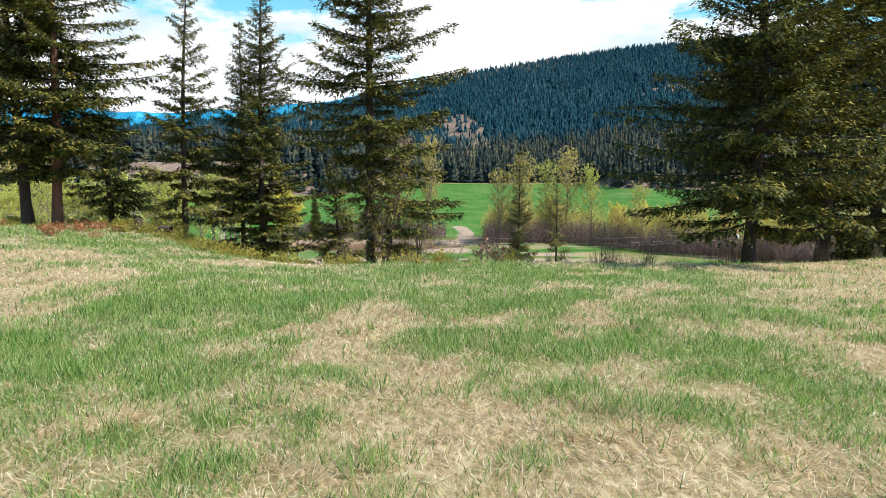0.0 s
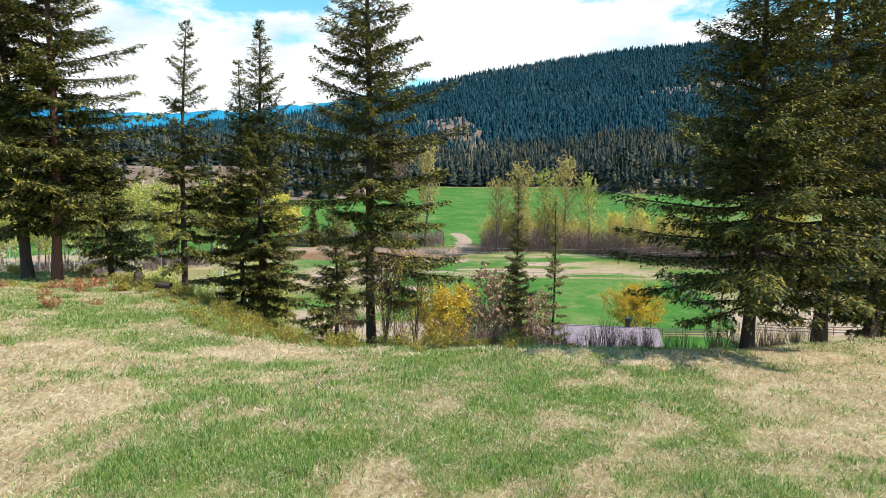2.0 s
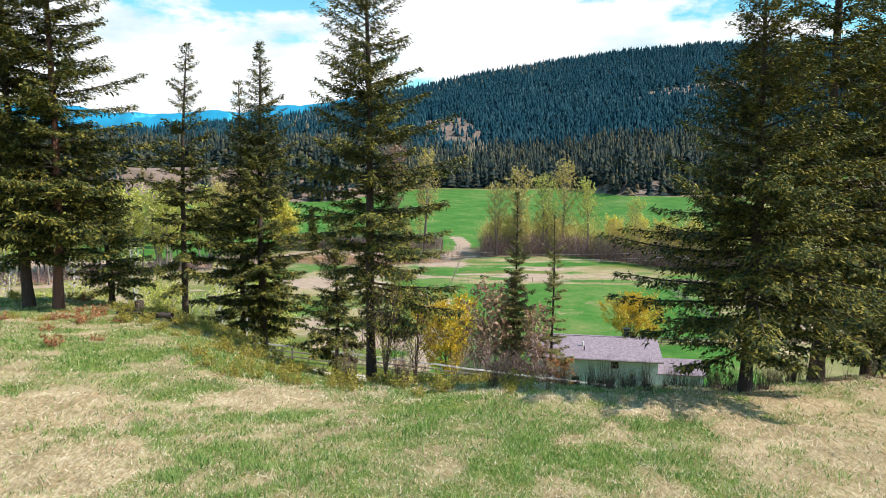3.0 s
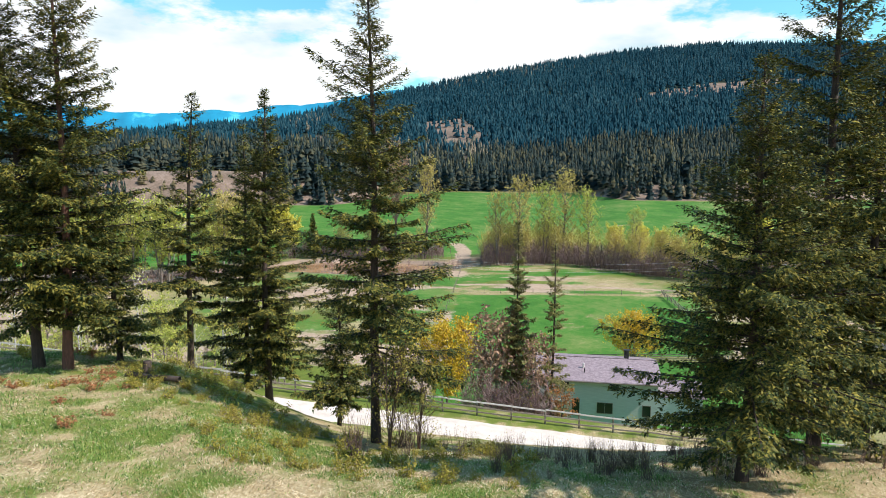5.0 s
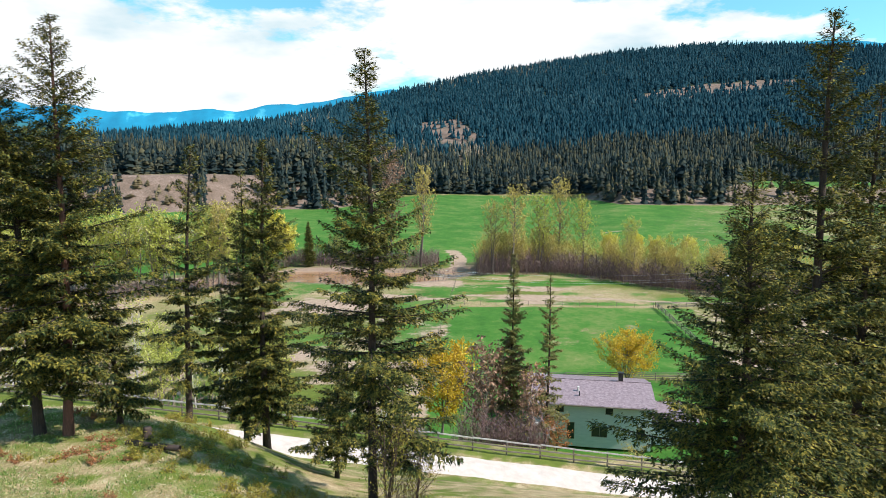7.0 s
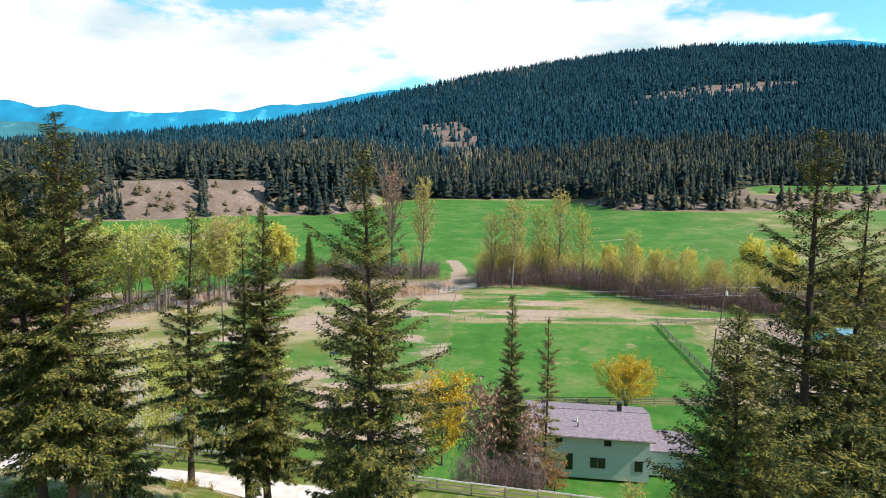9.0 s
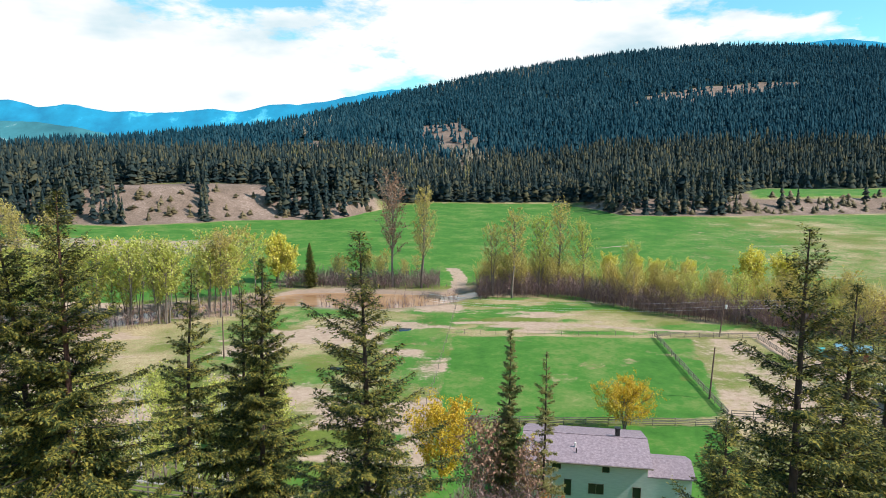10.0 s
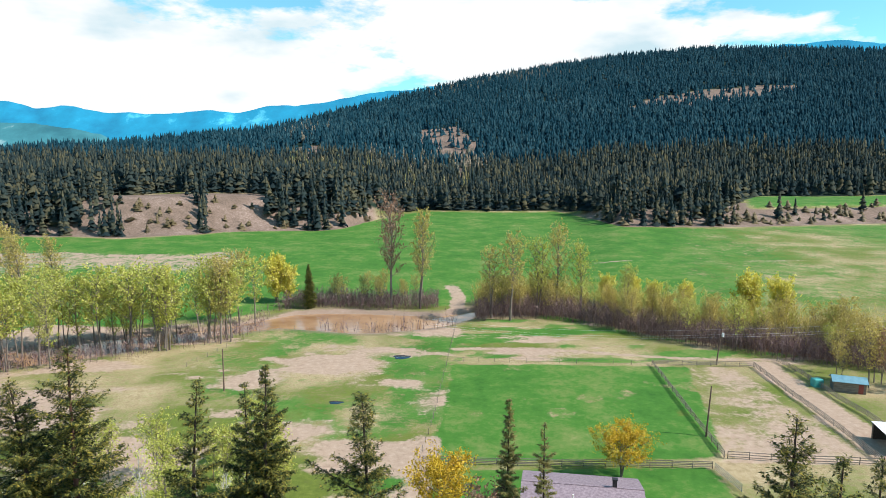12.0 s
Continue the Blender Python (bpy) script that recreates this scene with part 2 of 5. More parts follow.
NEEDLES = foliage("fir_needles", [(0.2, (0.011, 0.026, 0.015)), (0.48, (0.052, 0.072, 0.022)), (0.90, (0.285, 0.240, 0.046))], (0.24, 0.20, 0.02), 0.05, patch=1.7, gloss=0.12)
NEEDLES_THIN = foliage("sparse_needles", [(0.2, (0.10, 0.10, 0.035)), (0.55, (0.17, 0.18, 0.055)), (0.9, (0.28, 0.22, 0.08))], (0.22, 0.20, 0.05), 0.25)
NEEDLES_RUST = foliage("rust_needles", [(0.2, (0.28, 0.11, 0.04)), (0.6, (0.42, 0.17, 0.06)), (0.9, (0.5, 0.26, 0.1))], (0.4, 0.2, 0.05), 0.25)
LEAF_YELLOW = foliage("yellow_leaves", [(0.2, (0.42, 0.26, 0.015)), (0.6, (0.62, 0.42, 0.03)), (0.9, (0.75, 0.58, 0.10))], (0.7, 0.5, 0.03), 0.35)
LEAF_LIME = foliage("spring_leaves", [(0.2, (0.34, 0.38, 0.07)), (0.6, (0.50, 0.52, 0.12)), (0.9, (0.62, 0.60, 0.24))], (0.6, 0.62, 0.10), 0.4)
LEAF_BUFF = foliage("bud_leaves", [(0.2, (0.38, 0.30, 0.09)), (0.6, (0.54, 0.45, 0.13)), (0.9, (0.62, 0.53, 0.24))], (0.6, 0.5, 0.1), 0.38)
LEAF_WILLOW = foliage("willow_leaves", [(0.2, (0.52, 0.46, 0.05)), (0.6, (0.70, 0.64, 0.12)), (0.9, (0.8, 0.74, 0.28))], (0.75, 0.7, 0.1), 0.35)
TWIG = foliage("thicket_twigs", [(0.2, (0.10, 0.060, 0.068)), (0.55, (0.20, 0.130, 0.138)), (0.9, (0.33, 0.240, 0.200))], (0.2, 0.15, 0.1), 0.12)
LEAF_SHRUB = foliage("shrub_leaves", [(0.2, (0.17, 0.17, 0.03)), (0.55, (0.34, 0.30, 0.05)), (0.9, (0.50, 0.40, 0.10))], (0.46, 0.40, 0.05), 0.35)
LEAF_RED = foliage("bronze_leaves", [(0.2, (0.26, 0.10, 0.05)), (0.6, (0.42, 0.19, 0.09)), (0.9, (0.5, 0.32, 0.14))], (0.45, 0.2, 0.06), 0.3)
# hill conifers: air haze is mixed into the needle colour as blue-teal
HAZED_NEEDLES = foliage("hazed_needles", [(0.15, (0.003, 0.024, 0.039)), (0.55, (0.010, 0.043, 0.062)), (0.95, (0.034, 0.080, 0.096))], (0.03, 0.06, 0.06), 0.05, 0.95, 0.006, 0.04)
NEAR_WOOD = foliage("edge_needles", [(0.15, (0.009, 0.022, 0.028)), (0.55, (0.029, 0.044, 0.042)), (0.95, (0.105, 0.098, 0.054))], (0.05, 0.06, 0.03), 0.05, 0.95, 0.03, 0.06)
BARK = surface("fir_bark", (0.022, 0.016, 0.013), (0.085, 0.06, 0.05), 1.5, 0.9, 14, 0.9, 0.05, (1, 1, 0.25))
BARK_RED = surface("red_bark", (0.07, 0.034, 0.026), (0.20, 0.095, 0.07), 1.5, 0.9, 14, 0.9, 0.05, (1, 1, 0.25))
BARK_GREY = surface("grey_bark", (0.10, 0.085, 0.075), (0.26, 0.22, 0.19), 1.5, 0.9, 12, 0.6, 0.03, (1, 1, 0.3))
BARK_WHITE = surface("white_bark", (0.30, 0.28, 0.26), (0.74, 0.72, 0.69), 2.2, 0.75, 9, 0.3, 0.01, (1, 1, 2.5))
WOOD_OLD = surface("old_fence_wood", (0.10, 0.085, 0.07), (0.30, 0.26, 0.22), 2.0, 0.85, 22, 0.5, 0.01, (0.3, 3, 3))
WOOD_PALE = surface("grey_rail_wood", (0.30, 0.29, 0.28), (0.62, 0.60, 0.58), 2.0, 0.8, 22, 0.4, 0.01, (0.3, 3, 3))
STEM_DARK = surface("dark_stems", (0.07, 0.045, 0.035), (0.20, 0.13, 0.11), 2.0, 0.9, 20, 0.2)


def ground_material():
    m, n, l, p = material("meadow_ground")
    tc = n.new("ShaderNodeTexCoord")
    co = tc.outputs["Object"]

    def attr(key):
        a = n.new("ShaderNodeAttribute")
        a.attribute_name = key
        return a.outputs["Fac"]

    fine = noise_node(n, l, 9.0, 8, 0.7, co)
    mid = noise_node(n, l, 0.9, 6, 0.65, co)
    wide = noise_node(n, l, 0.06, 8, 0.7, co)
    blot = noise_node(n, l, 0.22, 9, 0.75, co)
    streak = noise_node(n, l, 16.0, 4, 0.6, co, (1.0, 0.35, 1.0))

    def edged(key, grain, amount, a, b):
        v = math_node(n, l, "ADD", attr(key), math_node(n, l, "MULTIPLY", math_node(n, l, "SUBTRACT", grain, 0.5), amount))
        r = n.new("ShaderNodeMapRange")
        r.interpolation_type = "SMOOTHSTEP"
        l.new(v, r.inputs["Value"])
        r.inputs["From Min"].default_value, r.inputs["From Max"].default_value = a, b
        return r.outputs["Result"]

    both = math_node(n, l, "ADD", math_node(n, l, "MULTIPLY", mid, 0.5), math_node(n, l, "MULTIPLY", fine, 0.5))
    loose = math_node(n, l, "ADD", math_node(n, l, "MULTIPLY", blot, 0.7), math_node(n, l, "MULTIPLY", mid, 0.3))
    straw = ramp_node(n, l, math_node(n, l, "ADD", math_node(n, l, "MULTIPLY", streak, 0.6), math_node(n, l, "MULTIPLY", mid, 0.4)),
                      [(0.32, (0.13, 0.10, 0.055)), (0.50, (0.35, 0.275, 0.155)), (0.70, (0.72, 0.61, 0.43))])
    green = ramp_node(n, l, both, [(0.32, (0.060, 0.095, 0.018)), (0.55, (0.125, 0.165, 0.030)), (0.75, (0.24, 0.25, 0.065))])
    lush = ramp_node(n, l, math_node(n, l, "ADD", math_node(n, l, "MULTIPLY", wide, 0.5), math_node(n, l, "MULTIPLY", loose, 0.5)),
                     [(0.38, (0.028, 0.112, 0.016)), (0.50, (0.058, 0.170, 0.026)), (0.60, (0.150, 0.210, 0.060)), (0.68, (0.31, 0.275, 0.14))])
    dirt = ramp_node(n, l, both, [(0.3, (0.25, 0.175, 0.125)), (0.55, (0.40, 0.305, 0.23)), (0.75, (0.57, 0.465, 0.375))])
    bank = ramp_node(n, l, math_node(n, l, "ADD", math_node(n, l, "MULTIPLY", wide, 0.5), math_node(n, l, "MULTIPLY", mid, 0.5)),
                     [(0.35, (0.10, 0.078, 0.058)), (0.52, (0.20, 0.148, 0.118)), (0.66, (0.33, 0.255, 0.215))])
    # floor of the far woods painted near-black green, so gaps between trees stay dark
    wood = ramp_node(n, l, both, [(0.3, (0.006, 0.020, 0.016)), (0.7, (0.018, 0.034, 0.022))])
    col = mix_node(n, l, edged("green", both, 0.9, 0.36, 0.62), straw, green)
    col = mix_node(n, l, edged("lush", loose, 2.0, 0.30, 0.70), col, lush)
    col = mix_node(n, l, edged("dirt", loose, 2.2, 0.38, 0.72), col, dirt)
    col = mix_node(n, l, edged("bank", both, 0.6, 0.35, 0.65), col, bank)
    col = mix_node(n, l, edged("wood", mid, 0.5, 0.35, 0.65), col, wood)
    l.new(col, p.inputs["Base Color"])
    p.inputs["Roughness"].default_value = 0.95
    p.inputs["Specular IOR Level"].default_value = 0.15
    bump_node(n, l, p, math_node(n, l, "ADD", fine, streak), 0.6, 0.03)
    return m


GROUND = ground_material()


PALE_SPOTS = ((-1.8, 7.9, 0.35), (-0.95, 9.4, 0.4), (-3.5, 11.7, 0.35), (-2.4, 6.8, 0.3), (-0.65, 5.3, 0.25), (2.1, 10.9, 0.5), (-4.8, 17.2, 1.1), (-0.8, 8.6, 0.5), (5.2, 6.2, 0.7), (0.3, 4.7, 0.4))


def lawn_green(x, y):
    """How green the upper meadow is: 0 dry straw, 1 fresh grass."""
    g = 0.03 + 0.30 * fbm(x, y, 3.5, 61) - 0.045 * step(8.5, 13, y) + 0.38 * fbm(x, y, 1.0, 67, 3) + 0.40 * fbm(x, y, 0.35, 69, 2) - 0.065
    g = g + 0.05 * np.exp(-((x + 1.0) / 8.0) ** 2 - ((y - 12) / 6.0) ** 2) - 0.09 * step(2, 7, x) - 0.12 * step(-5.5, -8.5, x) * step(20, 15, y) * step(8.5, 11, y)
    g = g + 0.08 * np.exp(-((x + 4.5) / 3.0) ** 2 - ((y - 7.5) / 2.5) ** 2) - 0.015 * step(6.2, 4.5, y) + 0.03 * step(11, 15, y) - 0.16 * np.exp(-((x + 6.6) / 1.6) ** 2 - ((y - 9.5) / 3.2) ** 2)
    for px, py, rx in PALE_SPOTS:
        g = g - 0.30 * np.exp(-((x - px) / rx) ** 2 - ((y - py) / (0.8 * rx)) ** 2)
    return g + 0.05 * step(19, 22, y) * step(4, 0, x)


def masks(x, y):
    u = x / np.maximum(y, 30)
    fe = field_edge(u)
    cy, ch = creek_y(x), creek_half(x)
    wob = 3.0 * (fbm(x, y, 9, 70) - 0.5)
    slope = step(19, 24, y)
    green = np.where(y < 64, lawn_green(x, y) - 0.03 * slope + 0.16 * step(50.0, 51, y) + 0.10 * step(42, 45, y) * step(47, 46, y), 0.24 + 0.50 * fbm(x, y, 12, 71)) + 0.2 * step(-6, -16, x) * step(52, 56, y) * step(120, 90, y)
    east = 35.2 + (y - 92) * 0.26
    paddock = step(99, 101, y) * (1 - step(151.5, 153, y + 0.04 * x)) * step(-1.5 + wob * 0.6, 2.5 + wob * 0.6, x - (y - 118) * 0.09) * (1 - step(east + 9, east + 11, x))
    spots = step(0.58, 0.72, fbm(x, y, 8, 73))
    lush = paddock * (0.98 - 0.42 * spots)
    yard = step(61, 68, y) * (1 - step(96, 98, y)) * step(-14, -5, x + wob) * (1 - step(40, 46, x + wob))
    lush = np.maximum(lush, yard * 0.92)
    worn = fbm(x, y, 15, 79)
    west = step(64, 74, y) * (1 - step(186, 192, y)) * step(4, 0, x - (y - 118) * 0.09)
    lush = np.maximum(lush, west * (0.20 + 0.45 * step(0.34, 0.66, worn) * step(-75, -30, x)))
    north = step(153, 156, y + 0.04 * x) * (y < cy - ch) * step(1, 6, x)
    lush = np.maximum(lush, north * (0.25 + 0.55 * step(0.38, 0.60, fbm(x * 0.4, y, 7, 87))))
    beyond = step(6, 16, y - cy - ch)
    ragged = 40 * (fbm(x, y, 60, 75) - 0.5)
    lush = np.maximum(lush, beyond * (1 - step(-10, 4, y - fe + ragged * 0.5)) * (0.88 - 0.75 * step(0.25, 0.55, u) * fbm(x, y, 50, 77)))
    lush = np.maximum(lush, step(0.46, 0.50, u) * step(24, 40, y - fe) * (1 - step(150, 180, y - fe)) * 0.9)
    corral = step(east + 8.5, east + 10, x) * (1 - step(150, 151, y)) * step(97, 99, y) * (1 - step(70.5, 72.5, x))
    dirt = corral * (0.10 + 0.58 * fbm(x, y, 13, 83) + 0.30 * step(128, 104, y) + 0.2 * np.exp(-((x - 66) / 8.0) ** 2))
    dirt = np.maximum(dirt, 0.85 * (1 - step(2.5, 5.0, np.abs(x - 78.5 + 0.06 * (150 - y) + 0.4 * wob))) * step(70, 80, y) * (1 - step(152, 160, y)))
    dirt = np.maximum(dirt, west * step(0.38, 0.70, fbm(x * 0.55, y * 1.3, 15, 85)) * 0.95)
    dirt = np.maximum(dirt, np.exp(-((x + 1.5) / 5.0) ** 2 - ((y - 126) / 9.0) ** 2) * 0.62)
    dirt = np.maximum(dirt, north * step(0.40, 0.80, fbm(x * 0.25, y, 6, 88)) * 0.9)
    track = np.abs(y - 163 + 0.10 * (x - 20) - 2.0 * np.sin(x / 14.0))
    dirt = np.maximum(dirt, north * (1 - step(0.4, 2.2, track)) * 0.85)
    dirt = np.maximum(dirt, (1 - step(0.5, 4, np.abs(y - cy) - ch + 0.4 * wob)) * (y > 90) * 0.85)
    bar = np.abs(x - 5.0 - 3.0 * np.sin((y - 205) / 16.0) + 0.9 * wob)
    dirt = np.maximum(dirt, (1 - step(1.5, 4.0, bar)) * step(200, 206, y) * (1 - step(246, 262, y)) * 0.8)
    dirt = np.maximum(dirt, step(-60, -80, x) * step(-14, -6, y - cy) * (1 - step(14, 20, y - cy)) * 0.8)
    dirt = np.maximum(dirt, step(-0.24, -0.34, u) * step(-120, -100, y - fe + ragged) * (1 - step(-66, -52, y - fe + ragged)) * (0.34 + 0.5 * fbm(x * 0.6, y * 2.4, 26, 89)))
    dirt = np.maximum(dirt, (1 - step(0.5, 1.6, np.abs(y - 292 + 0.05 * (x - 110)))) * step(66, 76, x) * (1 - step(165, 178, x)) * 0.62)
    side = np.maximum(step(-0.05, -0.13, u), step(0.19, 0.27, u))
    bank = step(-8, 4, y - fe + ragged * 0.3) * (1 - step(60, 90, y - fe)) * side * (y > 300) * (1 - step(24, 34, y - fe) * step(0.46, 0.50, u))
    bank = np.maximum(bank, clearing(x, y) * (y > 600) * 0.95)
    bank = np.maximum(bank, (1 - step(3, 10, np.abs(y - cy) - ch)) * (y > 90) * 0.5)
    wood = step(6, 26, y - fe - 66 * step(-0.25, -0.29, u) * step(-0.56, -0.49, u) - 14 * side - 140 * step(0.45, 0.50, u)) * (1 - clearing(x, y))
    return dict(green=green, lush=lush, dirt=dirt, bank=bank, wood=wood)


def spaced(*runs):
    """Grid lines: (start, end, first step, last step) runs joined."""
    out = []
    for a, b, s0, s1 in runs:
        v, lines = a, []
        while v < b:
            lines.append(v)
            v += s0 + (s1 - s0) * (v - a) / (b - a)
        out += lines
    return np.array(out + [runs[-1][1]])


def build_ground():
    side = spaced((0, 24, 0.65, 0.8), (24, 130, 1.3, 2.4), (130, 420, 4, 14), (420, 1800, 14, 60), (1800, 4600, 80, 400))
    gx = np.concatenate([-side[:0:-1], side])
    gy = np.concatenate([-spaced((1, 60, 1.5, 5), (60, 3000, 8, 500))[::-1],
                         spaced((0, 55, 0.55, 0.6), (55, 230, 1.0, 1.6), (230, 640, 3.5, 7), (640, 2300, 10, 26), (2300, 4700, 40, 300))])
    X, Y = np.meshgrid(gx, gy)
    x, y = X.ravel(), Y.ravel()
    v = np.stack([x, y, land(x, y)], -1)
    nx, ny = len(gx), len(gy)
    i = (np.arange(ny - 1)[:, None] * nx + np.arange(nx - 1)[None, :]).ravel()
    f = np.stack([i, i + 1, i + nx + 1, i + nx], -1)
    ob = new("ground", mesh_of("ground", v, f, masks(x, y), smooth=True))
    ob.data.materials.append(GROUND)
    tagged(ob, "patchy spring meadow running down into a green valley", "ground", kind="structure")


build_ground()


def build_road():
    m, n, l, p = material("pale_gravel")
    fine, mid = noise_node(n, l, 40, 8, 0.7), noise_node(n, l, 1.2, 5, 0.6)
    f = math_node(n, l, "ADD", math_node(n, l, "MULTIPLY", fine, 0.5), math_node(n, l, "MULTIPLY", mid, 0.5))
    l.new(ramp_node(n, l, f, [(0.3, (0.40, 0.345, 0.31)), (0.52, (0.57, 0.51, 0.465)), (0.7, (0.72, 0.67, 0.62))]), p.inputs["Base Color"])
    p.inputs["Roughness"].default_value = 0.95
    bump_node(n, l, p, fine, 0.6, 0.02)
    xs, ts = np.arange(-70, 75, 0.5), np.linspace(-1, 1, 13)
    X, T = np.meshgrid(xs, ts)
    wob = 0.25 * (fbm(X, X * 0 + 3, 2.0, 91) - 0.5)
    half = ROAD_HALF + np.sign(T) * wob
    Y = ROAD_Y + T * half
    Z = land(X, Y) + 0.05 * (1 - T ** 2) + 0.025 - 0.09 * (np.abs(T) > 0.99) - 0.03 * np.exp(-((np.abs(T) - 0.45) / 0.16) ** 2)
    v = np.stack([X, Y, Z], -1).reshape(-1, 3)
    nx = len(xs)
    i = (np.arange(len(ts) - 1)[:, None] * nx + np.arange(nx - 1)[None, :]).ravel()
    ob = new("road", mesh_of("road", v, np.stack([i, i + 1, i + nx + 1, i + nx], -1), smooth=True))
    ob.data.materials.append(m)
    tagged(ob, "pale dusty gravel lane along the hillside fence", "road", kind="structure")


build_road()


def build_water():
    m, n, l, p = material("silty_water")
    rip = noise_node(n, l, 1.2, 4, 0.5)
    l.new(ramp_node(n, l, noise_node(n, l, 0.08, 4), [(0.35, (0.30, 0.17, 0.09)), (0.65, (0.44, 0.28, 0.16))]), p.inputs["Base Color"])
    p.inputs["Roughness"].default_value = 0.12
    bump_node(n, l, p, rip, 0.15, 0.05)
    xs, ts = np.arange(-175, 150, 2.0), np.linspace(-1.15, 1.15, 7)
    X, T = np.meshgrid(xs, ts)
    Y = creek_y(X) + T * creek_half(X)
    Z = np.full_like(X, FLOOR - 0.95)
    nx = len(xs)
    i = (np.arange(len(ts) - 1)[:, None] * nx + np.arange(nx - 1)[None, :]).ravel()
    ob = new("water", mesh_of("water", np.stack([X, Y, Z], -1).reshape(-1, 3), np.stack([i, i + 1, i + nx + 1, i + nx], -1), smooth=True))
    ob.data.materials.append(m)
    tagged(ob, "shallow silty brown creek winding through the valley", "creek", kind="structure")


build_water()


def build_mountains():
    """Far blue ranges beyond the valley."""
    def range_of(name, depth, us, tops, colours, seed, label, glow=0.5):
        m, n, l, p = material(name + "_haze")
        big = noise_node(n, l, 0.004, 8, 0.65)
        # distance haze painted on: the same blue is base colour and emission
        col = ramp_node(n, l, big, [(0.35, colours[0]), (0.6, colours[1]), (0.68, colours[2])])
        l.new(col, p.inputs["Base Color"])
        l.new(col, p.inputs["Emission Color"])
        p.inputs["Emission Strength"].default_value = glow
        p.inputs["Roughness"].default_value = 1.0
        uu = np.linspace(us[0], us[-1], 420)
        rows = 14
        v = []
        for k in range(rows):
            s = k / (rows - 1)
            d = depth + 420 * s
            t = np.interp(uu, us, tops) * d
            rough = (fbm(uu * d, uu * 0 + d, 160, seed, 5) - 0.5) * 60 * s ** 0.5
            v.append(np.stack([uu * d, np.full_like(uu, d), -200 + (t + 226 + rough * 0.6) * s ** 0.6], -1))
        v = np.concatenate(v)
        i = (np.arange(rows - 1)[:, None] * 420 + np.arange(419)[None, :]).ravel()
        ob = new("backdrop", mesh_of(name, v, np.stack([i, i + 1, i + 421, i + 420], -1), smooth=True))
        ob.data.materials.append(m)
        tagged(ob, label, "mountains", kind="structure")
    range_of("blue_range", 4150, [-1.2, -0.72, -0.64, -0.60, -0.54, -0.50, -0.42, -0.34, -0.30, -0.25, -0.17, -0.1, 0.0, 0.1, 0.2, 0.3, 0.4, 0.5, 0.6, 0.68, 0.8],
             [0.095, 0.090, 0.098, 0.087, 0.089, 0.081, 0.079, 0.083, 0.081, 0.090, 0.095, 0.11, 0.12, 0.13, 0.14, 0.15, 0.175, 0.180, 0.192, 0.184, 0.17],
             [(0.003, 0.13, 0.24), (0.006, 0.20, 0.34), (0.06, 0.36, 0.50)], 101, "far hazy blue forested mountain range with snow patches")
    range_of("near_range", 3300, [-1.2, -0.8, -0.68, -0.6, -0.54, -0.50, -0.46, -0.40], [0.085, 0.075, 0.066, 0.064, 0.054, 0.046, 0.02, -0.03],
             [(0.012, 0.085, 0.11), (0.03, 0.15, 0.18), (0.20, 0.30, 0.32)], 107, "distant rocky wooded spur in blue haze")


build_mountains()

# ---- trees ----


